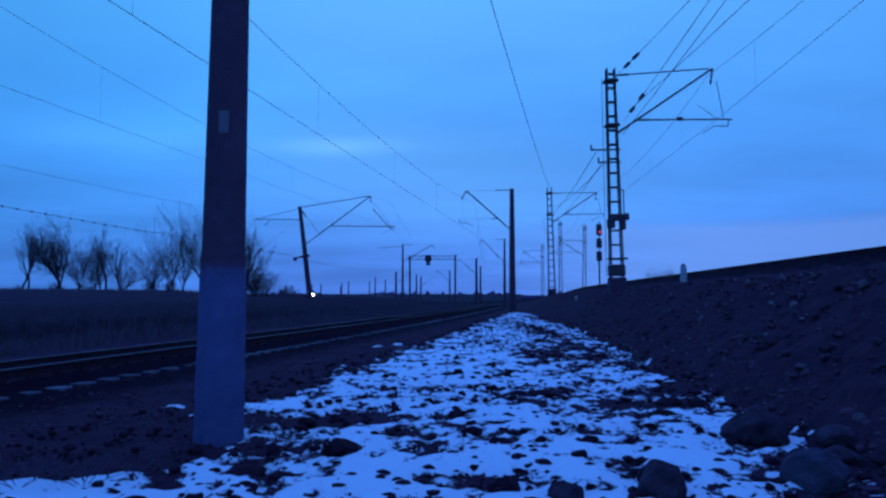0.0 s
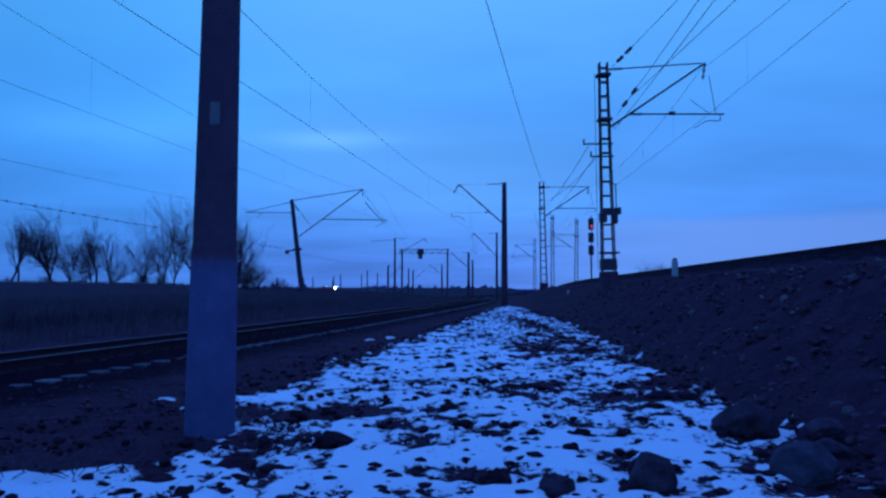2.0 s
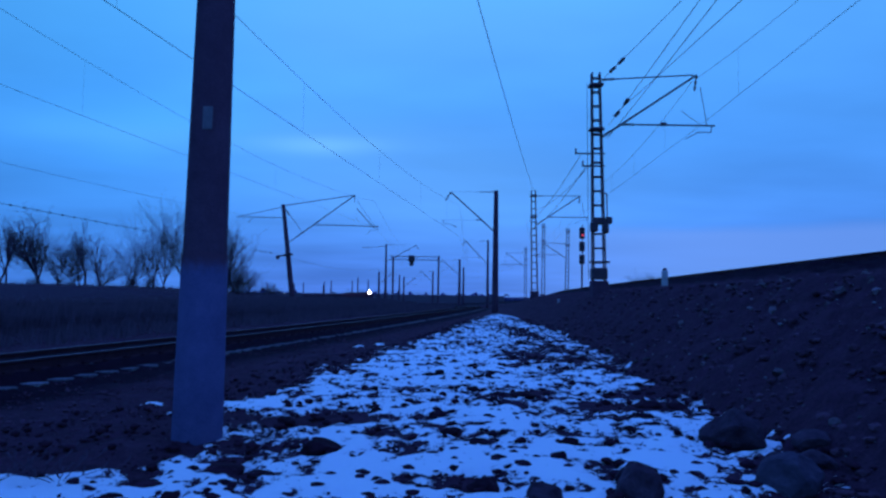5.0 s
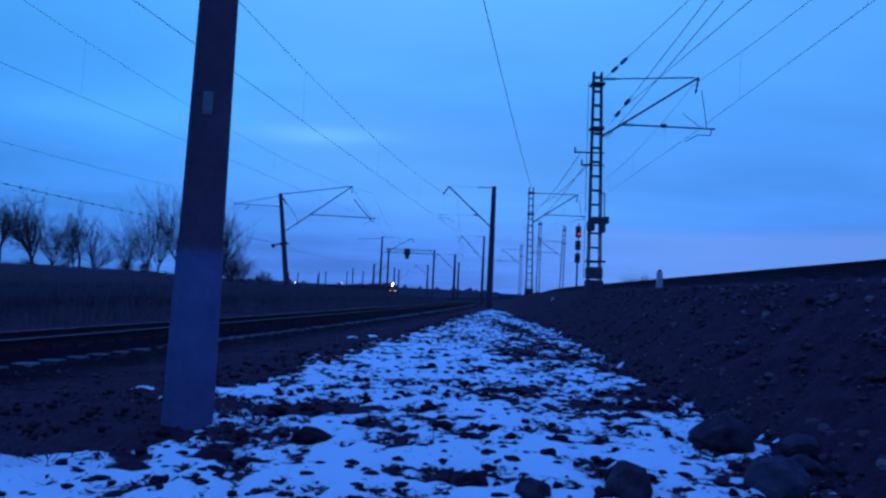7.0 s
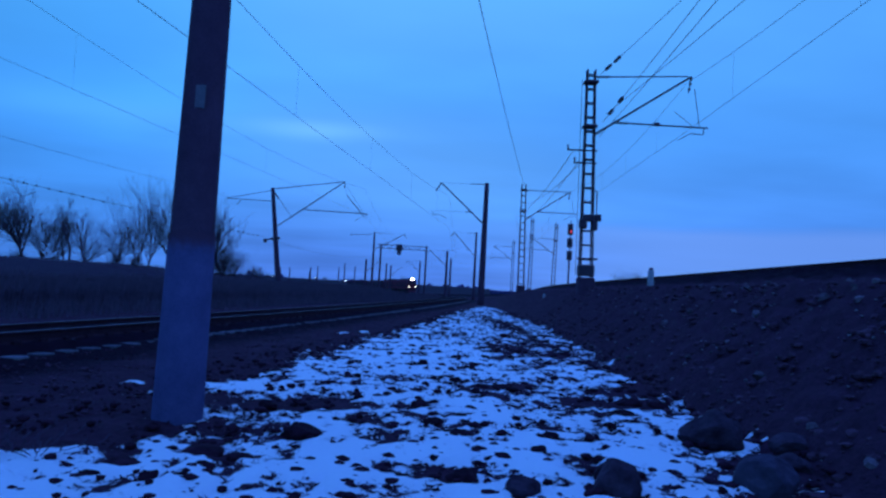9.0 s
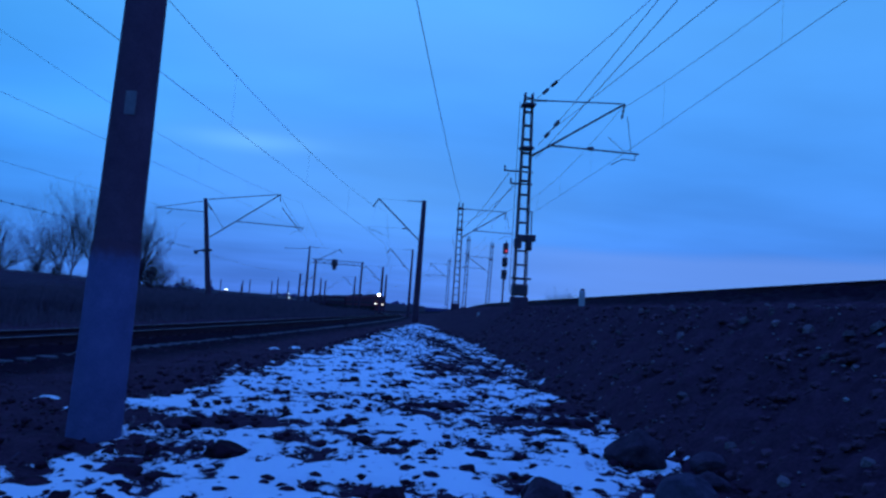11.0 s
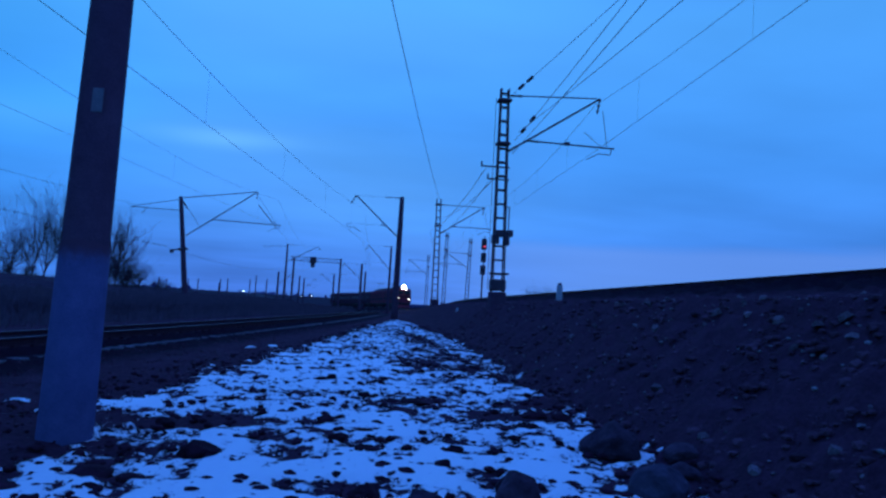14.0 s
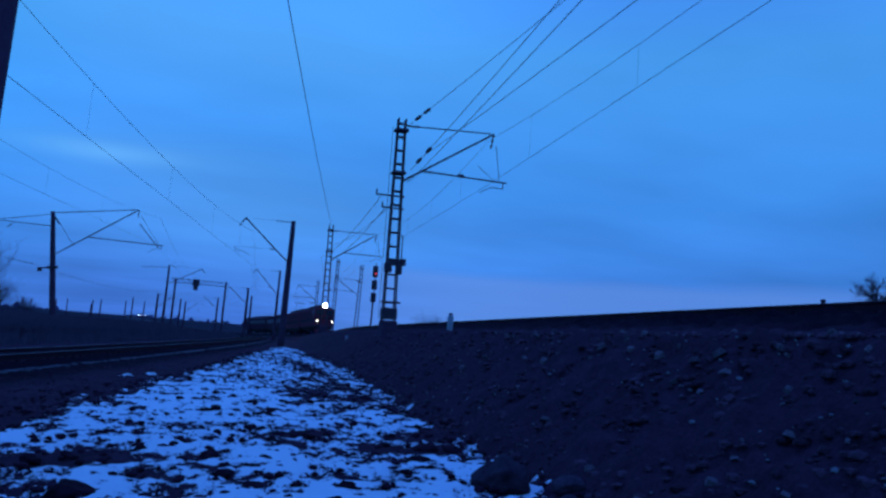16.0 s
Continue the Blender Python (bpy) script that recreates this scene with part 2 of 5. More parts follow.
def ground_material():
    m, n, l, b = node_mat("trackside_ground")
    tc = n.new("ShaderNodeTexCoord")
    def noi(scale, detail=8, rough=0.6, dist=0.0):
        t = n.new("ShaderNodeTexNoise")
        t.inputs["Scale"].default_value, t.inputs["Detail"].default_value = scale, detail
        t.inputs["Roughness"].default_value, t.inputs["Distortion"].default_value = rough, dist
        l.new(tc.outputs["Object"], t.inputs["Vector"])
        return t
    def math(op, a, c=0.0):
        t = n.new("ShaderNodeMath"); t.operation = op
        for i, v in enumerate((a, c)):
            if isinstance(v, float): t.inputs[i].default_value = v
            else: l.new(v, t.inputs[i])
        return t.outputs[0]
    big, mid, small = noi(0.35, 6), noi(2.6, 10, 0.7, 0.6), noi(22, 6, 0.7)
    soil = n.new("ShaderNodeValToRGB")
    cr = soil.color_ramp
    cr.elements[0].position, cr.elements[0].color = 0.30, (0.022, 0.008, 0.0125, 1)
    cr.elements[1].position, cr.elements[1].color = 0.72, (0.105, 0.040, 0.065, 1)
    l.new(math("ADD", math("MULTIPLY", mid.outputs["Fac"], 0.5), math("MULTIPLY", small.outputs["Fac"], 0.5)), soil.inputs[0])
    grass = n.new("ShaderNodeMixRGB")
    grass.inputs[2].default_value = (0.04, 0.021, 0.035, 1)
    at2 = n.new("ShaderNodeAttribute"); at2.attribute_name = "field"
    l.new(math("MULTIPLY", at2.outputs["Fac"], math("ADD", big.outputs["Fac"], 0.25)), grass.inputs[0])
    l.new(soil.outputs[0], grass.inputs[1])
    oil = n.new("ShaderNodeMixRGB"); oil.blend_type = "MULTIPLY"; oil.inputs[2].default_value = (0.32, 0.30, 0.36, 1)
    at3 = n.new("ShaderNodeAttribute"); at3.attribute_name = "oil"
    l.new(at3.outputs["Fac"], oil.inputs[0]); l.new(grass.outputs[0], oil.inputs[1])
    # snow lying between clods
    at = n.new("ShaderNodeAttribute"); at.attribute_name = "snow"
    blob = noi(7.0, 10, 0.74, 0.5)
    s = math("ADD", at.outputs["Fac"], math("MULTIPLY", math("SUBTRACT", blob.outputs["Fac"], 0.5), 8.5))
    s = math("ADD", s, math("MULTIPLY", math("SUBTRACT", small.outputs["Fac"], 0.5), 2.6))
    edge = n.new("ShaderNodeMapRange"); edge.inputs[1].default_value, edge.inputs[2].default_value = -0.04, 0.14
    l.new(s, edge.inputs[0])
    snowc = n.new("ShaderNodeMixRGB"); snowc.inputs[1].default_value = (0.78, 0.80, 0.82, 1); snowc.inputs[2].default_value = (0.90, 0.91, 0.93, 1)
    l.new(small.outputs["Fac"], snowc.inputs[0])
    fin = n.new("ShaderNodeMixRGB")
    l.new(edge.outputs[0], fin.inputs[0]); l.new(oil.outputs[0], fin.inputs[1]); l.new(snowc.outputs[0], fin.inputs[2])
    l.new(fin.outputs[0], b.inputs["Base Color"])
    b.inputs["Roughness"].default_value = 0.92
    b.inputs["Specular IOR Level"].default_value = 0.03
    bp = n.new("ShaderNodeBump"); bp.inputs["Strength"].default_value = 0.8; bp.inputs["Distance"].default_value = 0.05
    l.new(math("ADD", math("MULTIPLY", edge.outputs[0], 0.4), small.outputs["Fac"]), bp.inputs["Height"])
    l.new(bp.outputs[0], b.inputs["Normal"])
    return m

GROUND = ground_material()

# ---------------------------------------------------------------- mesh tools
def finish(bm, name, mat, smooth=False):
    me = bpy.data.meshes.new(name)
    bm.to_mesh(me); bm.free()
    me.materials.append(mat)
    if smooth:
        for p in me.polygons: p.use_smooth = True
    return me

def part(name, bm, mat, parent=None, label="", smooth=False, at=None):
    ob = new(name, finish(bm, name, mat, smooth))
    if parent: ob.parent = parent
    if at is not None: ob.matrix_basis = at
    if label: tagged(ob, label)
    return ob

def box(bm, c, s, rot=None, bevel=0.0):
    m = Matrix.Translation(c) @ (rot.to_4x4() if rot else Matrix()) @ Matrix.Diagonal((*s, 1))
    vs = bmesh.ops.create_cube(bm, size=1, matrix=m)["verts"]
    if bevel:
        es = list({e for v in vs for e in v.link_edges})
        bmesh.ops.bevel(bm, geom=es, offset=bevel, segments=1, affect="EDGES")
    return bm

def rod(bm, a, b, r1, r2=None, seg=8):
    a, b = Vector(a), Vector(b)
    d = b - a
    m = Matrix.Translation((a + b) / 2) @ d.to_track_quat("Z", "Y").to_matrix().to_4x4()
    bmesh.ops.create_cone(bm, cap_ends=True, segments=seg, radius1=r1, radius2=r1 if r2 is None else r2, depth=d.length, matrix=m)
    return bm

def beam(bm, a, b, w, h):
    """A rectangular bar from a to b."""
    a, b = Vector(a), Vector(b)
    d = b - a
    return box(bm, (a + b) / 2, (w, h, d.length), d.to_track_quat("Z", "Y").to_matrix())

def tube(bm, pts, r1, r2, seg=4):
    """A tapering tube along points."""
    rings = []
    for i, p in enumerate(pts):
        d = (pts[min(i + 1, len(pts) - 1)] - pts[max(i - 1, 0)]).normalized()
        x = d.orthogonal().normalized(); y = d.cross(x)
        r = r1 + (r2 - r1) * i / max(1, len(pts) - 1)
        rings.append([bm.verts.new(p + (x * math.cos(k * math.tau / seg) + y * math.sin(k * math.tau / seg)) * r) for k in range(seg)])
    for a, b in zip(rings, rings[1:]):
        for k in range(seg):
            bm.faces.new((a[k], a[(k + 1) % seg], b[(k + 1) % seg], b[k]))
    return bm

def insulator(bm, a, b, r=0.07, sheds=5):
    a, b = Vector(a), Vector(b)
    rod(bm, a, b, r * 0.4, seg=6)
    for i in range(sheds):
        p, q = a.lerp(b, (i + 0.25) / sheds), a.lerp(b, (i + 0.75) / sheds)
        rod(bm, p, q, r, r * 0.55, 8)
    return bm

def empty(name, at, label, category, group="", kind=""):
    ob = new(name)
    ob.matrix_basis = at if isinstance(at, Matrix) else Matrix.Translation(at)
    return tagged(ob, label, category, group, kind)

# ---------------------------------------------------------------- track lines (centre x, y, rail height)
TRACK_R = [(5.3, -60, 2.75), (6.6, -40, 2.7), (9.2, 0, 2.57), (11.3, 31, 2.40), (13.6, 66, 2.13), (16.9, 113, 1.1), (16.3, 140, 0.5), (12.0, 186, -0.35),
           (7.3, 212, -0.8), (-3.7, 253, -1.2), (-10.4, 276, -1.56), (-36.5, 338, -2.4), (-71, 396, -3.0), (-150, 490, -3.4), (-300, 620, -3.6)]
TRACK_L = [(-19.6, -60, 0.41), (-8.7, 0, 0.41), (-6.68, 10, 0.41), (-4.66, 20, 0.41), (2.4, 60, 0.41), (5.9, 90, 0.25), (7.0, 116, -0.1), (6.0, 145, -0.5), (1.5, 185, -1.1),
           (-4.5, 213, -1.4), (-15, 250, -1.8), (-24, 276, -2.1), (-52, 338, -2.8), (-88, 396, -3.3), (-170, 490, -3.6), (-320, 620, -3.7)]
TRACK_M = [(-31, -60, 1.0), (-19.3, 0, 1.0), (-14.7, 24, 0.95), (-5.2, 74, 0.75), (-2.4, 105, 0.45), (-3.2, 140, 0.0), (-9, 186, -0.7), (-16, 213, -1.1),
           (-27, 250, -1.6), (-37, 276, -2.0), (-66, 338, -2.8), (-103, 396, -3.3), (-185, 490, -3.6), (-335, 620, -3.7)]

def spline(pts, step=0.5):
    """A smooth line through the points, sampled densely: rows of x, y, z."""
    p = np.array(pts, float)
    s = np.r_[0, np.cumsum(np.hypot(*np.diff(p[:, :2], axis=0).T))]
    out_s = np.arange(0, s[-1], step)
    m = np.gradient(p, s, axis=0)
    i = np.clip(np.searchsorted(s, out_s, side="right") - 1, 0, len(s) - 2)
    h = (s[i + 1] - s[i])[:, None]
    u = ((out_s - s[i]) / h[:, 0])[:, None]
    q = (2*u**3 - 3*u**2 + 1)*p[i] + (u**3 - 2*u**2 + u)*h*m[i] + (-2*u**3 + 3*u**2)*p[i+1] + (u**3 - u**2)*h*m[i+1]
    d = np.r_[0, np.cumsum(np.linalg.norm(np.diff(q, axis=0), axis=1))]
    return q, d

LINES = {k: spline(v) for k, v in (("R", TRACK_R), ("L", TRACK_L), ("M", TRACK_M))}

def on_track(key, s, off=0.0, up=0.0):
    """The pose on a track at s metres along it: y along the rails, off to the right."""
    q, d = LINES[key]
    p = np.array([np.interp(s, d, q[:, k]) for k in range(3)])
    e = np.array([np.interp(s + 0.5, d, q[:, k]) for k in range(3)]) - p
    yaw = math.atan2(-e[0], e[1])
    m = pose(*p, math.degrees(math.atan2(e[2], math.hypot(e[0], e[1]))), 0, math.degrees(yaw))
    cant = -2.5 * float(np.interp(p[1], [60, 130], [1, 0])) if key == "L" else 0.0
    return m @ pose(0, 0, 0, 0, cant, 0) @ Matrix.Translation((off, 0, up))

def at_y(key, y):
    q, d = LINES[key]
    return float(np.interp(y, q[:, 1], d))

def height(x, y):
    """Ground height: embankments of the three tracks over the low ground between them."""
    x, y = np.asarray(x, float), np.asarray(y, float)
    mid = np.interp(y, [-60, 60, 90, 116, 150, 212, 276, 400, 700, 5000], [0, 0.1, 0.0, -0.4, -1.0, -2.0, -2.7, -3.9, -4.2, -3.0])
    cx, zz = {}, {}
    for k, (q, d) in LINES.items():
        cx[k], zz[k] = np.interp(y, q[:, 1], q[:, 0]), np.interp(y, q[:, 1], q[:, 2])
    left = np.interp(y, [-60, 30, 74, 100, 140, 200, 350, 700, 5000], [0.5, 0.5, 0.8, 0.6, 0.2, -0.8, -2.8, -3.6, -3.0])
    left = left + np.clip((cx["M"] - 22 - x) / 25, 0, 1) * np.interp(y, [0, 40, 160, 400], [0.6, 1.2, 1.6, 0.8])
    right = np.interp(y, [-60, 66, 140, 200, 400, 5000], [1.3, 1.2, 0.2, -1.2, -3.6, -3.0])
    z = np.where(x < cx["M"], left, np.where(x > cx["R"], right, mid))
    for k, (q, d) in LINES.items():
        slope = np.interp(y, q[:-1, 1], np.diff(q[:, 0]) / np.maximum(np.diff(q[:, 1]), 0.05))
        dist = np.abs(x - cx[k]) / np.sqrt(1 + slope**2)
        prof = zz[k] + np.interp(dist, [0, 0.6, 1.0, 1.06, 1.38, 1.62, 2.6, 3.8, 13.8], [-0.12, -0.12, -0.125, -0.25, -0.27, -0.35, -0.62, -0.72, -0.72 - 10 / 1.35])
        z = np.maximum(z, prof)
    return z

def h1(x, y):
    return float(height(x, y))

# ---------------------------------------------------------------- ground
def lump(x, y, scale, octaves=4):
    return noise.fractal(Vector((x * scale, y * scale, 3.7)), 1.0, 2.0, octaves)

def make_ground():
    def steps(a, b, s0, grow, top):
        v, s = [a], s0
        while v[-1] < b:
            v.append(v[-1] + s); s = min(s * grow, top)
        return v
    xs = np.arange(-8, 10, 0.075)
    ys = np.array(steps(2.0, 5000, 0.055, 1.011, 400))
    xs = np.r_[-np.array(steps(8.0, 5000, 0.12, 1.06, 500))[::-1], xs[1:-1], steps(10.0, 5000, 0.12, 1.06, 500)]
    ys = np.r_[-np.array(steps(-2.0, 3000, 0.3, 1.2, 600))[::-1], ys[1:]]
    X, Y = np.meshgrid(xs, ys)
    Z = height(X, Y)
    right_edge = np.interp(Y, LINES["R"][0][:, 1], LINES["R"][0][:, 0]) - 3.8 - 1.35 * (np.interp(Y, LINES["R"][0][:, 1], LINES["R"][0][:, 2]) - 0.72)
    left_edge = np.interp(Y, [-5, 3, 5.2, 5.7, 6.6, 8, 11.6, 14, 24, 41, 51, 75], [-5, -4.3, -3.35, -2.6, -2.4, -2.6, -2.0, -1.55, 0.15, 2.6, 4.2, 8.2])
    wob, rough, patch, hump = (np.zeros_like(X) for _ in range(4))
    near = (X > -9) & (X < 12) & (Y > 1.5) & (Y < 60)
    for i, j in zip(*np.nonzero(near)):
        x, y = X[i, j], Y[i, j]
        wob[i, j] = noise.noise(Vector((x * 1.1, y * 0.5, 0))) * 0.5
        rough[i, j] = lump(x, y, 1.3) * 0.03 + lump(x, y, 6.5, 4) * 0.03
        hump[i, j] = lump(x + 9, y, 2.6, 3) * 0.05
        patch[i, j] = 0.8 * lump(x, y, 1.7, 3) + lump(x + 40, y, 5.5, 4)
    bank = np.clip((X - right_edge) / 0.8, 0, 1)
    patch[near] = (patch[near] - patch[near].mean()) / patch[near].std()
    taper = np.clip(Y - 26, 0, 40)
    inside = np.minimum(X + wob - left_edge - 0.014 * taper, (right_edge + 0.35 - 0.034 * taper) - X - 0.6 * wob)
    snow = 0.85 * patch + 0.38 + np.clip(inside / 0.7 - 0.45, -6, 0) * np.where(X > 0.5 * (left_edge + right_edge), 4.5, 2.4) - np.clip((Y - 50) / 8, 0, 6) + 0.28 * np.clip((2.2 - X) / 1.5, 0, 1) * np.clip((24 - Y) / 8, 0, 1)
    for ex, ey, ew, eh in ((-1.5, 8.0, 1.2, 0.7), (-2.4, 6.75, 0.9, 0.4), (1.38, 10.2, 0.7, 0.9), (1.3, 7.35, 1.0, 0.2), (0.35, 5.55, 0.6, 0.25), (2.6, 9.2, 0.8, 0.35), (-1.5, 5.65, 0.8, 0.12), (2.4, 17, 0.6, 2.4), (0.2, 8.4, 0.5, 0.2), (-3.4, 6.3, 0.9, 0.35), (-2.9, 7.6, 0.6, 0.5), (3.6, 7.5, 0.25, 0.3), (3.4, 5.2, 0.75, 0.9), (3.0, 4.7, 0.5, 0.5), (3.0, 6.1, 0.3, 0.35), (4.15, 12.6, 0.6, 1.5), (3.5, 10.4, 0.75, 0.7), (3.7, 29, 0.5, 6), (3.3, 20, 0.5, 2), (5.2, 41, 0.4, 7), (7.0, 56, 0.9, 12), (-0.4, 10.4, 0.5, 0.35), (2.9, 9.3, 0.7, 0.4), (3.4, 10.9, 0.55, 0.7), (-2.15, 6.55, 0.6, 0.22), (-3.3, 5.75, 0.55, 0.3), (-3.5, 5.65, 0.6, 0.25), (-2.7, 5.95, 0.4, 0.2), (0.25, 5.35, 0.3, 0.14), (1.25, 6.87, 0.5, 0.09), (-0.07, 6.8, 0.22, 0.12), (0.4, 6.25, 0.15, 0.14),
                           (3.4, 15.5, 0.6, 1.8), (-1.75, 6.1, 0.35, 0.18), (-2.0, 5.4, 0.3, 0.1), (0.95, 5.25, 0.25, 0.12), (-1.06, 8.3, 0.5, 0.5), (-3.35, 9.1, 0.25, 0.2)):
        snow = snow - 1.55 * np.exp(-(((X - ex) / ew) ** 2 + ((Y - ey) / eh) ** 2) ** 1.5)
    for ex, ey, ew, eh in ((-1.12, 5.95, 0.36, 0.3), (-0.35, 5.3, 0.5, 0.25), (-1.75, 19.2, 0.22, 0.3), (-1.25, 20.0, 0.2, 0.35), (-3.3, 9.0, 0.3, 0.14), (-0.2, 6.0, 0.6, 0.25), (2.0, 6.1, 0.62, 0.7), (1.2, 5.7, 0.6, 0.45), (2.0, 5.2, 0.5, 0.4), (2.45, 7.1, 0.3, 0.3)):
        snow = np.maximum(snow, -2.5 + (3.7 + 0.8 * patch) * np.exp(-(((X - ex) / ew) ** 2 + ((Y - ey) / eh) ** 2) ** 2))
    snow = snow - 7 * np.clip((X - right_edge + 0.02 - 0.5 * wob - 0.1 * patch) / 0.4, 0, 1)
    for ex, ey, ew, eh in ((3.3, 7.08, 0.2, 0.1), (3.42, 9.6, 0.2, 0.14)):
        snow = np.maximum(snow, -3.5 + 5.2 * np.exp(-(((X - ex) / ew) ** 2 + ((Y - ey) / eh) ** 2)))
    depth = np.clip(snow / 1.2 + 0.15, 0, 1)
    Z = Z + np.where(near, (rough * (1 + 1.6 * bank) + bank * hump) * (1 - 0.75 * depth) + 0.045 * depth * depth * (3 - 2 * depth), 0)
    field = np.clip((-9 - X) / 6, 0, 1) + (Y > 150) * 1.0
    oil = np.zeros_like(X)
    for q, d in LINES.values():
        oil = np.maximum(oil, np.clip((2.5 - np.abs(X - np.interp(Y, q[:, 1], q[:, 0]))) / 0.7, 0, 1) * (0.25 if q is LINES["M"][0] else 1.0))
    ny, nx = X.shape
    idx = np.arange(ny * nx).reshape(ny, nx)
    faces = np.stack([idx[:-1, :-1], idx[:-1, 1:], idx[1:, 1:], idx[1:, :-1]], -1).reshape(-1, 4)
    me = bpy.data.meshes.new("ground")
    me.from_pydata(np.stack([X, Y, Z], -1).reshape(-1, 3).tolist(), [], faces.tolist())
    for nm, arr in (("snow", snow), ("field", np.clip(field, 0, 1)), ("oil", oil)):
        a = me.attributes.new(nm, "FLOAT", "POINT")
        a.data.foreach_set("value", arr.reshape(-1).astype(np.float32))
    me.materials.append(GROUND)
    me.polygons.foreach_set("use_smooth", [True] * len(me.polygons))
    tagged(new("ground", me), "dark frozen earth and ballast banks with patchy snow", "ground", kind="structure")

make_ground()

# ---------------------------------------------------------------- tracks
def sweep(bm, key, s0, s1, prof, off, step=1.5):
    """Sweep a closed profile (right, up) along a track."""
    prev = None
    s = s0
    while s <= s1:
        m = on_track(key, s, off)
        ring = [bm.verts.new(m @ Vector((a, 0, b))) for a, b in prof]
        if prev:
            for k in range(len(ring)):
                bm.faces.new((prev[k], prev[(k + 1) % len(ring)], ring[(k + 1) % len(ring)], ring[k]))
        prev = ring
        s += step if s < 200 else 4
    return bm

RAIL = [(-0.075, -0.18), (0.075, -0.18), (0.075, -0.165), (0.012, -0.14), (0.012, -0.045), (0.036, -0.035), (0.036, -0.004),
        (-0.036, -0.004), (-0.036, -0.035), (-0.012, -0.045), (-0.012, -0.14), (-0.075, -0.165)]
HEAD = [(-0.03, -0.004), (0.03, -0.004), (0.026, 0.0), (-0.026, 0.0)]

def sleeper_mesh(mat, drop):
    bm = bmesh.new()
    box(bm, (0, 0, -0.27 - drop), (2.7, 0.21, 0.16), bevel=0.012)
    for sx in (-1, 1):
        box(bm, (sx * 0.79, 0, -0.185 - drop / 2), (0.2, 0.22, 0.03 + drop), bevel=0.01)
    return finish(bm, "sleeper", mat)

def make_track(key, label, y0, y1, ya, yb, mat, head=RAIL_HEAD):
    t = empty("railway_track", (0, 0, 0), label, "railway track", "tracks", "structure")
    s0, s1 = at_y(key, y0), at_y(key, y1)
    for sx in (-0.796, 0.796):
        rail = part("rail", sweep(bmesh.new(), key, s0, s1, RAIL, sx), RAIL_STEEL, t)
        part("rail_head", sweep(bmesh.new(), key, s0, s1, HEAD, sx), head, rail, "worn running surface")
    me = sleeper_mesh(mat, 0.11)
    s = at_y(key, ya)
    while s < at_y(key, yb):
        ob = new("sleeper", me); ob.parent = t
        ob.matrix_basis = on_track(key, s, random.uniform(-0.02, 0.02)) @ pose(0, 0, 0, 0, 0, random.uniform(-0.8, 0.8))
        s += 0.545
    bm, fs = bmesh.new(), bmesh.new()
    s = at_y(key, y0)
    while s < at_y(key, min(y1, 260)):
        if not at_y(key, ya) <= s < at_y(key, yb):
            m = on_track(key, s)
            box(bm, m @ Vector((0, 0, -0.36)), (2.7, 0.26, 0.17), m.to_3x3())
        elif s < at_y(key, 70):
            m = on_track(key, s)
            for sx in (-0.796, 0.796):
                for o in (-0.11, 0.11):
                    box(fs, m @ Vector((sx + o, 0, -0.15)), (0.07, 0.13, 0.045), m.to_3x3())
        s += 0.545
    tagged(part("far_sleepers", bm, mat, t), kind="stuff")
    tagged(part("fastenings", fs, RAIL_STEEL, t), kind="stuff")

make_track("L", "railway track on concrete sleepers in dark oily ballast", -40, 560, 3, 120, SLEEPER)
make_track("R", "railway track along the top of the embankment", -40, 560, 5, 60, TIMBER)
make_track("M", "railway track on a low bank by the field", -40, 560, 20, 60, TIMBER, RAIL_STEEL)

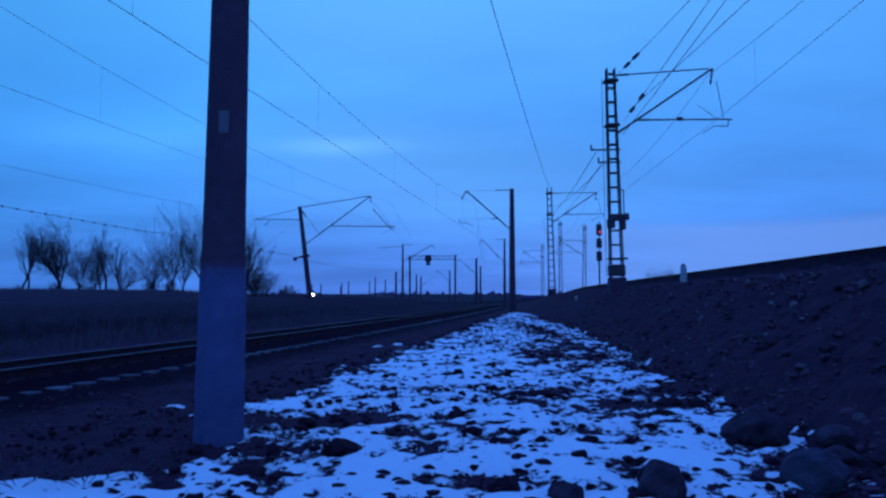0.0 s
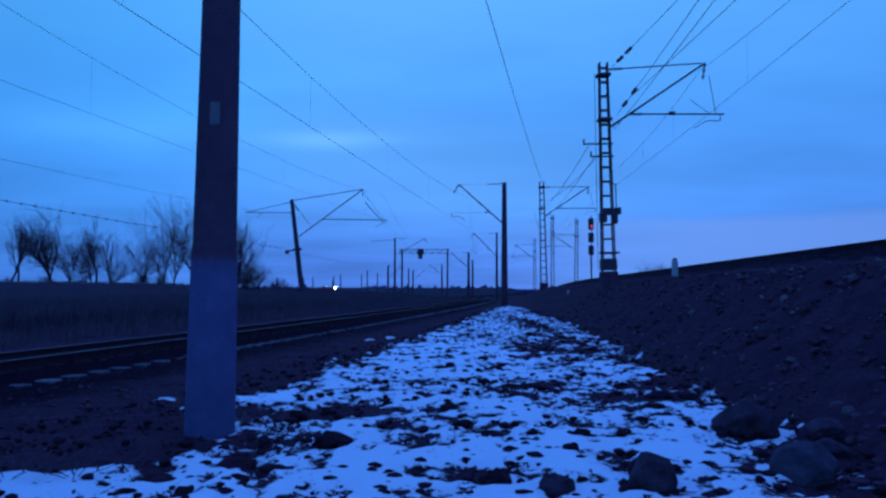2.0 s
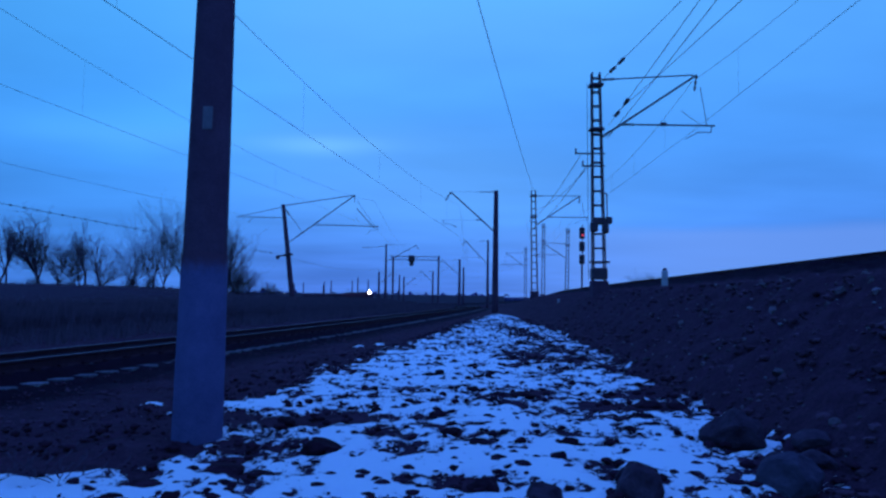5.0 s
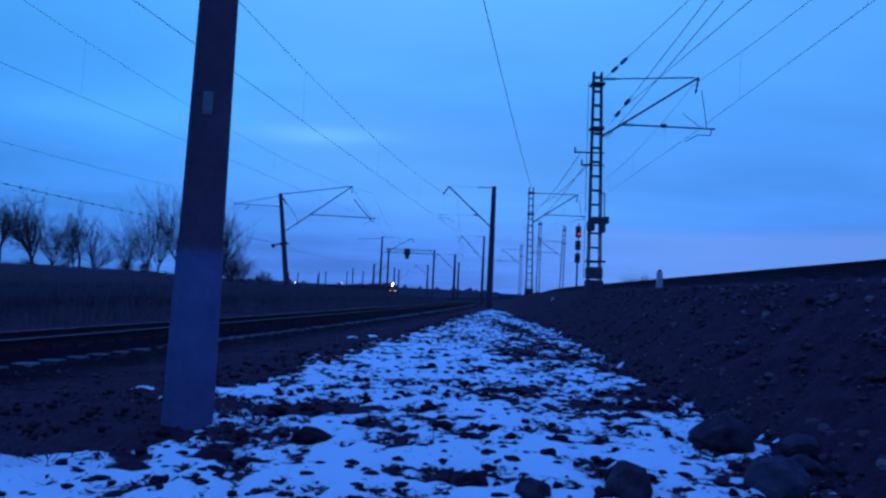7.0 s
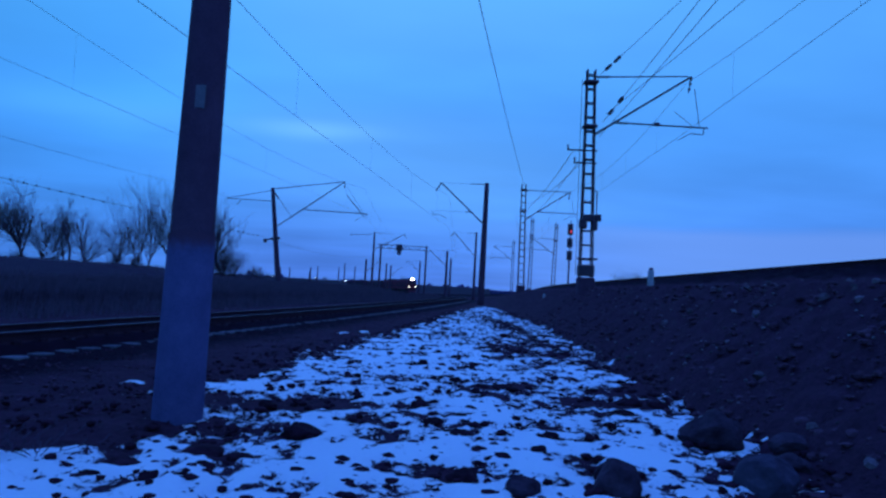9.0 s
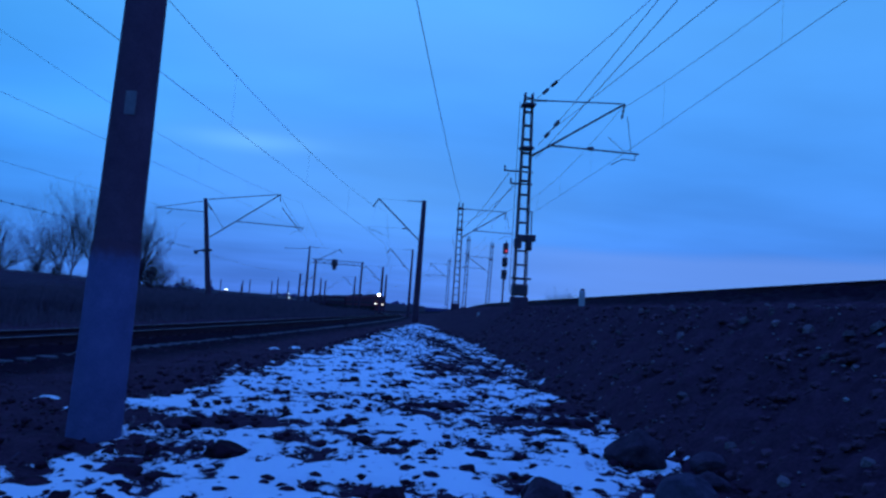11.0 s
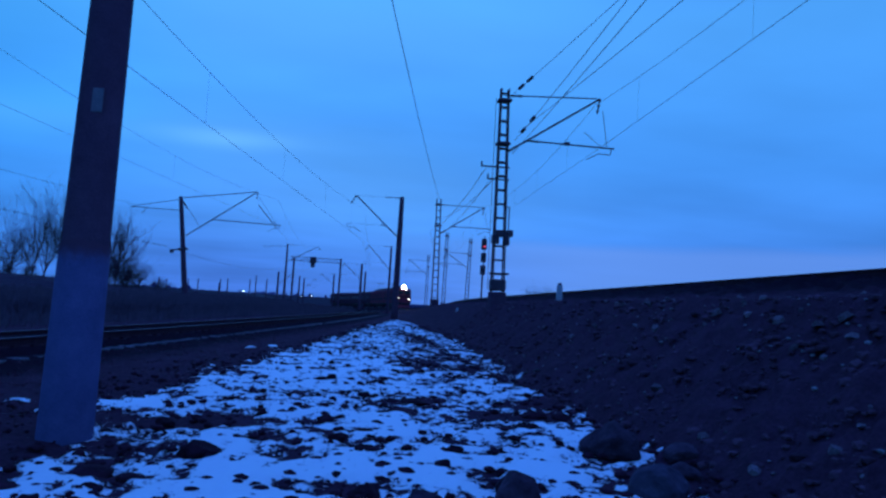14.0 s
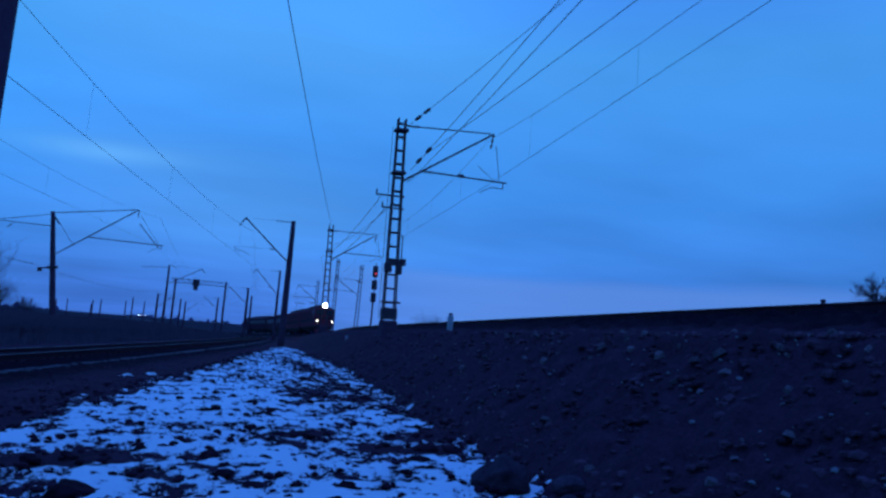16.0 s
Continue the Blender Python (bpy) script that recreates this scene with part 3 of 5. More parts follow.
# ---------------------------------------------------------------- overhead line masts
def cantilever(t, side, x0, z_top, z_knee, z_low, reach, low_reach=None, z_tip=None, thick=0.045, tie=0.03, rf=None, thin=False):
    """Bracket of an overhead line: strut, tie rod, registration arm, steady arm, insulators. side: +1 right, -1 left."""
    z_tip = z_top - 0.1 if z_tip is None else z_tip
    tip = Vector((side * reach, 0, z_tip)); knee = Vector((side * x0, 0, z_knee))
    st = part("strut", rod(bmesh.new(), knee.lerp(tip, 0.12), tip, thick, seg=6), STEEL, t)
    part("insulator", insulator(bmesh.new(), knee, knee.lerp(tip, 0.12), 0.085), PORCELAIN, st)
    a, b = Vector((side * x0, 0, z_top - 0.1)), tip + Vector((-side * 0.15, 0, 0))
    ti = 0.36 if thin else 0.16
    tie = part("tie_rod", rod(bmesh.new(), a.lerp(b, ti), b, 0.007 if thin else tie, seg=6), STEEL, t)
    part("insulator", insulator(bmesh.new(), a.lerp(b, 0.02), a.lerp(b, ti), 0.06 if thin else 0.08), PORCELAIN, tie)
    f = (z_low + 0.05 - knee.z) / max(0.3, tip.z - knee.z)
    r0 = knee.lerp(tip, rf or max(0.18, min(0.5, f)))
    r1 = Vector((side * (low_reach or reach + 0.75), 0, z_low))
    reg = part("registration_arm", rod(bmesh.new(), r0.lerp(r1, 0.14), r1, 0.008 if thin else thick * (0.8 if low_reach or thick < 0.05 else 0.35), seg=6), STEEL, t)
    part("insulator", insulator(bmesh.new(), r0, r0.lerp(r1, 0.14), 0.08), PORCELAIN, reg)
    bm = bmesh.new()
    rod(bm, r1 + Vector((-side * 0.15, 0, 0)), r1 + Vector((-side * 0.18, 0, -0.3)), 0.02, seg=5)
    rod(bm, r1 + Vector((-side * 0.18, 0, -0.3)), r1 + Vector((-side * 0.75, 0, -0.28)), 0.02, seg=5)
    rod(bm, r1 + Vector((-side * 0.75, 0, -0.28)), r1 + Vector((-side * 1.3, 0, -0.6)), 0.018, seg=5)
    part("steady_arm", bm, STEEL, reg)
    part("suspension", insulator(bmesh.new(), tip, tip + Vector((side * 0.45 if thin else -side * 0.12, 0, -0.72)), 0.09 if thin else 0.07, 3), PORCELAIN, st)
    if not thin:
        part("hanger_wire", rod(bmesh.new(), r1 + Vector((-side * 0.35, 0, 0)), tip + Vector((-side * -0.15, 0, -0.55)), 0.016, seg=5), WIRE, reg)

def pole_mesh(h, r0, r1, seg=20):
    bm = bmesh.new()
    n = 12
    rings = [[bm.verts.new((math.cos(k * math.tau / seg) * (r0 + (r1 - r0) * i / n), math.sin(k * math.tau / seg) * (r0 + (r1 - r0) * i / n), -0.4 + (h + 0.4) * i / n)) for k in range(seg)] for i in range(n + 1)]
    for a, b in zip(rings, rings[1:]):
        for k in range(seg): bm.faces.new((a[k], a[(k + 1) % seg], b[(k + 1) % seg], b[k]))
    bm.faces.new(rings[-1]); bm.faces.new(rings[0][::-1])
    return bm

def concrete_pole(x, y, h, side, label, lean=(0, 0), reach=3.9, knee=6.7, low=None, low_reach=None, yaw=0, tip=None, r0=0.21):
    z = h1(x, y)
    t = empty("catenary_pole", pose(x, y, z, lean[1], lean[0], yaw), label, "catenary pole", "concrete catenary poles")
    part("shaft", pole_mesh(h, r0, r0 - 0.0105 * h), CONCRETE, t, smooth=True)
    if side:
        cantilever(t, side, 0.14, h, knee, (knee + 0.9) if low is None else low, reach, low_reach, z_tip=tip, thick=0.055, tie=0.042 if low_reach else 0.02, rf=0.38 if low_reach else None, thin=not low_reach)
        for zz in (knee, h - 0.1):
            part("clamp", box(bmesh.new(), (0, 0, zz), (0.46 - 0.01 * h, 0.46 - 0.01 * h, 0.12), bevel=0.02), STEEL, t)
    return t

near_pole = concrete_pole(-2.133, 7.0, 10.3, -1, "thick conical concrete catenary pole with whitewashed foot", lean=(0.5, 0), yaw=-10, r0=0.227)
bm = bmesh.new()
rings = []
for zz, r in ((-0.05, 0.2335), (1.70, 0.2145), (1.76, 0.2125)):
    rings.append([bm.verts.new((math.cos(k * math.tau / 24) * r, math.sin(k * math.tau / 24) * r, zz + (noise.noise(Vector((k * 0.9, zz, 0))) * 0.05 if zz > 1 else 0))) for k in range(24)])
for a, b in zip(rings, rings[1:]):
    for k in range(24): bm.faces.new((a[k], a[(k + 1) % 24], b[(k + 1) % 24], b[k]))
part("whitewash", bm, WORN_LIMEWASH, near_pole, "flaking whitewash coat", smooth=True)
bm = bmesh.new(); box(bm, (0.06, -0.188, 3.03), (0.1, 0.01, 0.22), bevel=0.004)
part("plate", bm, PLATE, near_pole, "small pale blank plate")

concrete_pole(5.73, 60, 10.15, -1, "concrete catenary pole beside the snowy path", r0=0.29, reach=3.8, knee=6.75, yaw=-8)
concrete_pole(9.85, 116, 10.8, -1, "slim distant concrete catenary pole", r0=0.25, reach=3.6, knee=7.1, yaw=-2)
lp = concrete_pole(-13.5, 74, 9.75, 1, "leaning concrete catenary pole with long bracket", r0=0.29, lean=(-7, 0), reach=7.35, knee=5.8, low=6.5, low_reach=9.45, tip=9.95)
bm = bmesh.new(); beam(bm, (-0.1, 0, 9.5), (-4.7, 0, 9.0), 0.05, 0.05); beam(bm, (-0.1, 0, 8.4), (-4.7, 0, 9.0), 0.06, 0.06); rod(bm, (-3.2, 0, 8.75), (-3.7, 0, 8.3), 0.03)
part("side_bracket", bm, STEEL, lp)
bm = bmesh.new(); beam(bm, (0.3, 0, 4.6), (-1.1, 0, 4.55), 0.13, 0.13); box(bm, (-1.05, 0, 4.45), (0.35, 0.3, 0.34), bevel=0.03); box(bm, (0, 0, 4.6), (0.85, 0.6, 0.22), bevel=0.02)
part("step_bracket", bm, STEEL, lp)
part("stay", rod(bmesh.new(), (0.25, 0, 9.25), (1.75, 0, 6.55), 0.022, seg=5), STEEL, lp)
part("top_insulator", insulator(bmesh.new(), (0.2, 0, 9.2), (0.55, 0, 8.55), 0.09, 3), PORCELAIN, lp)
part("drop_arm", rod(bmesh.new(), (7.4, 0, 8.6), (9.0, 0, 6.3), 0.045, seg=5), STEEL, lp)
lp2 = concrete_pole(-7.5, 135, 10.6, 1, "distant concrete catenary pole with paired brackets", r0=0.25, reach=5.5, knee=7.4, low=8.4)
bm = bmesh.new(); beam(bm, (-0.1, 0, 10.2), (-4.5, 0, 9.9), 0.07, 0.07)
part("side_bracket", bm, STEEL, lp2)

def lattice_mast(x, y, z_top, w0, w1, label, side, lean=(0, 0), cant=None, yaw=0, boxes=False, rung=0.62):
    z = h1(x, y)
    h = z_top - z
    t = empty("lattice_mast", pose(x, y, z, lean[1], lean[0], yaw), label, "lattice mast", "steel lattice masts")
    bm = bmesh.new(); box(bm, (0, 0, 0.1), (w0 + 0.16, w0 + 0.16, 0.9), bevel=0.05)
    part("footing", bm, CONCRETE, t, "concrete footing block")
    half = lambda zz: (w0 + (w1 - w0) * zz / h) / 2
    for sx in (-1, 1):
        for sy in (-1, 1):
            bm = bmesh.new()
            beam(bm, (sx * half(0.3), sy * half(0.3) * 0.7, 0.3), (sx * half(h), sy * half(h) * 0.7, h), 0.058, 0.05)
            part("leg", bm, STEEL, t)
    zz = 0.7
    while zz < h:
        for sy in (-1, 1):
            part("batten", box(bmesh.new(), (0, sy * half(zz) * 0.7, zz), (2 * half(zz), 0.03, 0.056)), STEEL, t)
        zz += rung
    if cant:
        cantilever(t, side, half(h), *cant)
    for zz in (h - 0.55, h - 2.5):
        part("clamp", box(bmesh.new(), (0, 0, zz), (w1 + 0.26, 0.5, 0.14), bevel=0.03), STEEL, t)
    if boxes:
        for c, s in (((-0.22, -0.2, 2.85), (0.3, 0.35, 0.42)), ((0.0, -0.2, 3.1), (0.5, 0.35, 0.3)), ((0.4, -0.2, 3.12), (0.28, 0.35, 0.3)), ((0.26, -0.25, 2.8), (0.24, 0.3, 0.46))):
            bm = bmesh.new(); box(bm, c, s, bevel=0.04)
            part("switch_box", bm, STEEL, t)
        bm = bmesh.new(); rod(bm, (0.38, -0.1, 3.3), (0.38, -0.1, 4.3), 0.025); rod(bm, (0.38, -0.1, 4.3), (0.1, -0.1, 4.3), 0.025)
        part("linkage", bm, STEEL, t)
        for zz, r in ((h - 3.55, -0.95), (h - 4.1, -0.65)):
            bm = bmesh.new(); beam(bm, (0.35, 0, zz), (r, 0, zz), 0.06, 0.06); rod(bm, (r + 0.03, 0, zz), (r + 0.03, 0, zz + 0.22), 0.035)
            part("crossarm", bm, STEEL, t)
        bm = bmesh.new(); rod(bm, (-0.36, 0.1, h - 0.4), (-0.42, 0.1, 0.6), 0.012, seg=5)
        part("ground_wire", bm, WIRE, t)
        bm = bmesh.new(); box(bm, (0, 0, 0.85), (w0 + 0.14, 0.5, 0.5), bevel=0.05); box(bm, (0.05, 0, 1.35), (w0 + 0.3, 0.3, 0.08))
        part("base_collar", bm, STEEL, t)
    return t

mast_a = lattice_mast(7.43, 31, 11.25, 0.53, 0.34, "steel lattice mast with switch boxes and a bracket arm", 1, lean=(-1.0, 0), cant=(9.42, 6.75, 7.3, 4.45, None, 9.55), boxes=True)
bm = bmesh.new(); box(bm, (2.95, 0, 7.36), (0.26, 0.1, 0.16), bevel=0.02)
part("arm_clamp", bm, STEEL, mast_a)
part("arm_stay", rod(bmesh.new(), (3.75, 0, 7.95), (4.55, 0, 7.35), 0.012, seg=5), STEEL, mast_a)
mast_b = lattice_mast(9.9, 66, 11.25, 0.56, 0.36, "steel lattice mast on the embankment shoulder", 1, lean=(-1.0, 0), cant=(9.4, 6.6, 7.3, 4.3))
lattice_mast(16.9 - 3.6 + 2.9, 100, 11.7, 0.42, 0.3, "slim lattice mast without bracket", 0)
lattice_mast(20.2, 104, 11.5, 0.5, 0.32, "leaning lattice mast with a bracket over the track", -1, lean=(1.0, 0), cant=(8.6, 6.4, 6.8, 3.6))
lattice_mast(19.5, 142, 11.3, 0.45, 0.34, "distant lattice mast with a bracket arm", -1, cant=(10.0, 7.2, 7.6, 3.8))

# ---------------------------------------------------------------- signal and posts
def make_signal():
    x, y = 17.68, 82
    z = h1(x, y)
    t = empty("railway_signal", (x, y, z), "tall railway signal showing a red light", "railway signal")
    part("mast", rod(bmesh.new(), (0, 0, 0), (0, 0, 4.6), 0.1, seg=12), CONCRETE, t)
    for zz, hh in ((7.55 - z + 1.25, 1.3), (6.0 - z + 1.25, 1.1), (4.7 - z + 1.1, 1.1)):
        bm = bmesh.new(); box(bm, (0, 0, zz), (0.62, 0.25, hh), bevel=0.08)
        hd = part("signal_head", bm, STEEL, t)
        for o in (-0.28, 0.28):
            bm = bmesh.new(); rod(bm, (0, -0.12, zz + o), (0, -0.36, zz + o + 0.03), 0.14, 0.16, 12)
            part("hood", bm, STEEL, hd)
    bm = bmesh.new(); rod(bm, (0, -0.36, 7.55 - z + 1.25 - 0.28), (0, -0.39, 7.55 - z + 1.25 - 0.28), 0.13, seg=12)
    part("red_lens", bm, RED_LIGHT, t, "lit red lens")
    bm = bmesh.new(); rod(bm, (0.06, 0.14, 4.0), (0.06, 0.14, 8.6), 0.05)
    part("head_bracket", bm, STEEL, t)
make_signal()

def post(x, y, w, h, label):
    z = h1(x, y)
    t = empty("marker_post", (x, y, z), label, "marker post", "trackside posts")
    bm = bmesh.new(); box(bm, (0, 0, h / 2 - 0.1), (w, w * 0.7, h + 0.2), bevel=0.03)
    part("post", bm, WHITE_POST, t)
    bm = bmesh.new(); box(bm, (0, 0, h + 0.02), (w * 0.7, w * 0.5, 0.1), bevel=0.03)
    part("cap", bm, CONCRETE, t)
post(7.95, 24, 0.19, 0.6, "short whitewashed concrete post on the bank")
post(-2.4, 70, 0.2, 0.5, "low pale stake between the tracks")
post(7.52, 41, 0.13, 0.22, "low pale stake on the bank slope")

def stub():
    t = empty("marker_stub", (9.1, 9.05, h1(9.1, 9.05)), "small dark marker stub on the crest of the bank", "marker", "trackside posts")
    bm = bmesh.new(); box(bm, (0, 0, 0.03), (0.05, 0.05, 0.26), bevel=0.01); part("stem", bm, STEEL, t)
    bm = bmesh.new(); box(bm, (0, 0, 0.17), (0.075, 0.06, 0.06), bevel=0.015); part("head", bm, STEEL, t)
stub()

# ---------------------------------------------------------------- overhead wires
def wire(a, b, sag=0.0, r=0.012, name="overhead_wire", label="thin sagging overhead line wire", n=14, beads=0):
    a, b = Vector(a), Vector(b)
    bm = bmesh.new()
    pts = [a.lerp(b, i / n) - Vector((0, 0, 4 * sag * (i / n) * (1 - i / n))) for i in range(n + 1)]
    tube(bm, pts, r, r, 4)
    for i in range(beads):
        p = a.lerp(b, (i + 0.5) / beads) - Vector((0, 0, 4 * sag * ((i + 0.5) / beads) * (1 - (i + 0.5) / beads)))
        rod(bm, p - (b - a).normalized() * 0.05, p + (b - a).normalized() * 0.05, r * 3, seg=6)
    return tagged(part(name, bm, WIRE), label, "wire", "overhead wires")

def catenary(anchors, dz, label):
    """Contact wire, messenger and droppers of one span: anchors are supports of the contact wire."""
    for a, b in zip(anchors, anchors[1:]):
        a, b = Vector(a), Vector(b)
        t = empty("catenary_span", (0, 0, 0), label, "catenary", "overhead wires")
        n, bmc, bmm = 16, bmesh.new(), bmesh.new()
        low = [a.lerp(b, i / n) for i in range(n + 1)]
        up = [p + Vector((0, 0, dz - 4 * 1.1 * (i / n) * (1 - i / n))) for i, p in enumerate(low)]
        tube(bmc, low, 0.008, 0.008, 4); tube(bmm, up, 0.008, 0.008, 4)
        part("contact_wire", bmc, WIRE, t); part("messenger_wire", bmm, WIRE, t)
        for i in range(2, n - 1, 3):
            part("dropper", rod(bmesh.new(), low[i], up[i], 0.003, seg=4), WIRE, t)

def over(key, y, z, off=0.0):
    p = on_track(key, at_y(key, y), off)
    return (p.translation.x, p.translation.y, z)

catenary([over("L", -46, 6.7), over("L", 7, 6.85, 0.1), over("L", 60, 6.4, 0.3), over("L", 116, 6.3, -0.3), over("L", 170, 5.5), over("L", 225, 4.8)], 2.6, "contact line over the near track")
catenary([over("M", -30, 8.3), over("M", 22, 8.3, 0.3), over("M", 74, 8.3, -0.2), over("M", 135, 6.9), over("M", 190, 5.8)], 2.7, "contact line over the field-side track")
catenary([over("R", -14, 9.0), over("R", 31, 8.75, 0.2), over("R", 66, 8.5, -0.2), over("R", 104, 7.6), over("R", 142, 6.7), over("R", 190, 5.8)], 2.2, "contact line over the embankment track")
wire((-1.9, 4, 10.9), (9.75, 66, 11.2), 0.5, 0.016)
FEEDERS = [((7.6, 30.8, 11.0), (9.35, -8, 11.6), 0.3, (0.022, 0.052)), ((7.8, 30.8, 8.93), (4.6, -8, 9.6), 0.3, (0.042, 0.092)), ((7.7, 30.8, 8.3), (4.89, -8, 9.2), 0.25, ()),
           ((7.95, 30.8, 9.3), (8.67, -8, 9.9), 0.2, ())]

def along(a, b, sag, u):
    return Vector(a).lerp(Vector(b), u) - Vector((0, 0, 4 * sag * u * (1 - u)))

for a, b, sag, strain in FEEDERS:
    wire(a, b, sag, 0.0105, n=24)
    for u in strain:
        bm = bmesh.new(); insulator(bm, along(a, b, sag, u), along(a, b, sag, u + 0.018), 0.075)
        tagged(part("strain_insulator", bm, PORCELAIN), "brown strain insulator on the feeder wire", "insulator", "strain insulators")
for za, zb, xa in ((7.6, 8.2, 6.6), (7.2, 7.6, 6.9), (7.4, 9.4, 7.2)):
    wire((xa, 31, za), (xa + 2.5, 66, zb), 0.5, 0.013)
    wire((xa + 2.5, 66, zb), (xa + 9, 104, zb - 0.5), 0.5, 0.013)
wire((-15.6, 74, 5.5), (-33.5, 5, 7.9), 0.35, 0.018, beads=70, label="twisted aerial cable beside the field")
wire((-19.0, 74, 9.4), (-36, 5, 10.6), 0.7, 0.012)
wire((-15.6, 74, 5.5), (-8.5, 135, 6.2), 0.8, 0.015, label="twisted aerial cable beside the field")

# ---------------------------------------------------------------- far poles and gantry
def make_gantry():
    t = empty("line_gantry", (0, 162, 0), "distant portal gantry spanning the tracks", "gantry")
    for x, zt in ((2.75, 10.3), (-7.4, 10.0)):
        z = h1(x, 162)
        part("leg", rod(bmesh.new(), (x, 0, z - 0.2), (x, 0, zt), 0.24, 0.2, 10), CONCRETE, t)
    bm = bmesh.new()
    for zz in (10.1, 9.3):
        beam(bm, (-8.2, 0, zz), (3.0, 0, zz), 0.12, 0.12)
    for i in range(14):
        x = -8.0 + i * 0.8
        beam(bm, (x, 0, 9.3 if i % 2 else 10.1), (x + 0.8, 0, 10.1 if i % 2 else 9.3), 0.07, 0.07)
    part("truss", bm, STEEL, t)
    bm = bmesh.new(); box(bm, (-3.3, 0, 9.6), (1.4, 1.0, 1.4), bevel=0.1); box(bm, (-3.3, 0, 8.5), (0.9, 0.7, 1.0), bevel=0.1)
    part("signal_box", bm, STEEL, t)
make_gantry()

rng = random.Random(5)
for bx, y, h, side in ((-12.3, 190, 8.1, 1), (-8.4, 230, 9.5, 0), (2.0, 215, 10.7, -1), (6.9, 150, 9.8, -1), (9.8, 190, 9.7, 0), (-68.5, 330, 8.1, 0), (-61.3, 340, 9.7, 0),
                       (-55.4, 330, 9.7, 0), (-44.6, 320, 9.7, 0), (-40.3, 310, 10.0, 0), (-33.4, 330, 10.1, 0), (-27.1, 290, 11.3, 0), (-23.8, 300, 10.6, 0), (-7.3, 240, 9.7, 1),
                       (-75, 345, 9.0, 0), (-90, 360, 9.0, 0), (-98, 372, 9.0, 0), (-50, 355, 9.0, 0)):
    concrete_pole(bx, y, h, side, "far thin catenary pole in the haze", r0=0.31, reach=3.6, knee=h - 3.2, low=h - 2.2)

# ---------------------------------------------------------------- rocks and clods
def rock_mesh(name, r, seed, mat, sub=2, squash=0.7):
    bm = bmesh.new()
    bmesh.ops.create_icosphere(bm, subdivisions=sub, radius=r)
    rr = random.Random(seed)
    planes = [Vector((rr.gauss(0, 1), rr.gauss(0, 1), rr.gauss(0, 1))).normalized() for _ in range(9)]
    for v in bm.verts:
        for p in planes:
            d = v.co.dot(p) - r * 0.74
            if d > 0: v.co -= p * d
        v.co *= 1 + 0.12 * noise.noise(v.co * (2.2 / r) + Vector((seed * 3.1, 0, 0)))
        v.co.z *= squash
    return finish(bm, name, mat)

for i, (x, y, r, q, mat) in enumerate(((3.0, 7.0, 0.34, 0.72, ROCK), (2.74, 5.4, 0.25, 0.75, BOULDER), (1.5, 5.12, 0.18, 1.0, ROCK), (1.52, 5.5, 0.08, 1.3, ROCK),
                                   (3.55, 6.6, 0.22, 0.5, ROCK), (0.84, 5.0, 0.13, 0.8, ROCK), (-0.9, 6.45, 0.19, 0.5, CLOD),
                                   (2.5, 8.4, 0.16, 0.4, CLOD), (2.85, 9.3, 0.18, 0.4, CLOD), (-1.55, 5.7, 0.18, 0.3, CLOD), (-1.95, 5.25, 0.14, 0.4, CLOD), (-1.2, 5.55, 0.12, 0.4, CLOD),
                                   (0.15, 8.4, 0.11, 0.6, CLOD), (0.45, 5.3, 0.13, 0.5, CLOD), (1.35, 10.1, 0.2, 0.3, CLOD), (0.5, 6.9, 0.12, 0.4, CLOD), (-0.55, 8.6, 0.09, 0.7, CLOD),
                                   (1.15, 6.2, 0.09, 0.8, CLOD), (0.8, 6.0, 0.1, 0.5, CLOD), (2.95, 5.9, 0.2, 0.7, ROCK), (3.3, 6.1, 0.17, 0.6, ROCK), (3.2, 9.2, 0.15, 0.5, CLOD))):
    ob = new("rock" if mat is not CLOD else "earth_clod", rock_mesh("rock", r, i + 23, mat, 3, q))
    ob.matrix_basis = pose(x, y, h1(x, y) + r * q * 0.4, 0, 0, i * 57)
    tagged(ob, "pale smooth boulder at the foot of the bank" if mat is BOULDER else "rough grey boulder at the foot of the bank" if mat is ROCK else "dark lump of frozen earth in the snow", "rock" if mat is not CLOD else "clod", "boulders" if mat is not CLOD else "clods")

def scatter(name, count, place, sizes, mat, label, category, seed, lift=0.0):
    """Many small stones joined in one mesh."""
    rr = random.Random(seed)
    bases = []
    for k in range(6):
        me = rock_mesh("stone", 1.0, 40 + k + seed, mat, 1, 0.65)
        bases.append((np.array([v.co[:] for v in me.vertices]), np.array([p.vertices[:] for p in me.polygons])))
        bpy.data.meshes.remove(me)
    V, Fc, n = [], [], 0
    for _ in range(count):
        x, y = place(rr)
        s = sizes(rr)
        v, f = bases[rr.randrange(6)]
        a = rr.uniform(0, math.tau)
        c, d = math.cos(a), math.sin(a)
        w = v @ np.array([[c, d, 0], [-d, c, 0], [0, 0, 1]]) * s * np.array([rr.uniform(0.8, 1.4), rr.uniform(0.8, 1.2), 1])
        V.append(w + (x, y, h1(x, y) + s * 0.15 + lift)); Fc.append(f + n); n += len(v)
    me = bpy.data.meshes.new(name)
    me.from_pydata(np.concatenate(V).tolist(), [], np.concatenate(Fc).tolist())
    me.materials.append(mat)
    tagged(new(name, me), label, category, kind="stuff")

def bank_edge(y):
    q = LINES["R"][0]
    return float(np.interp(y, q[:, 1], q[:, 0])) - 3.8 - 1.35 * (float(np.interp(y, q[:, 1], q[:, 2])) - 0.72)

def on_bank(rr):
    y = 3.5 + 30 * rr.random() ** 1.8
    return bank_edge(y) + rr.uniform(-0.4, 3.6), y

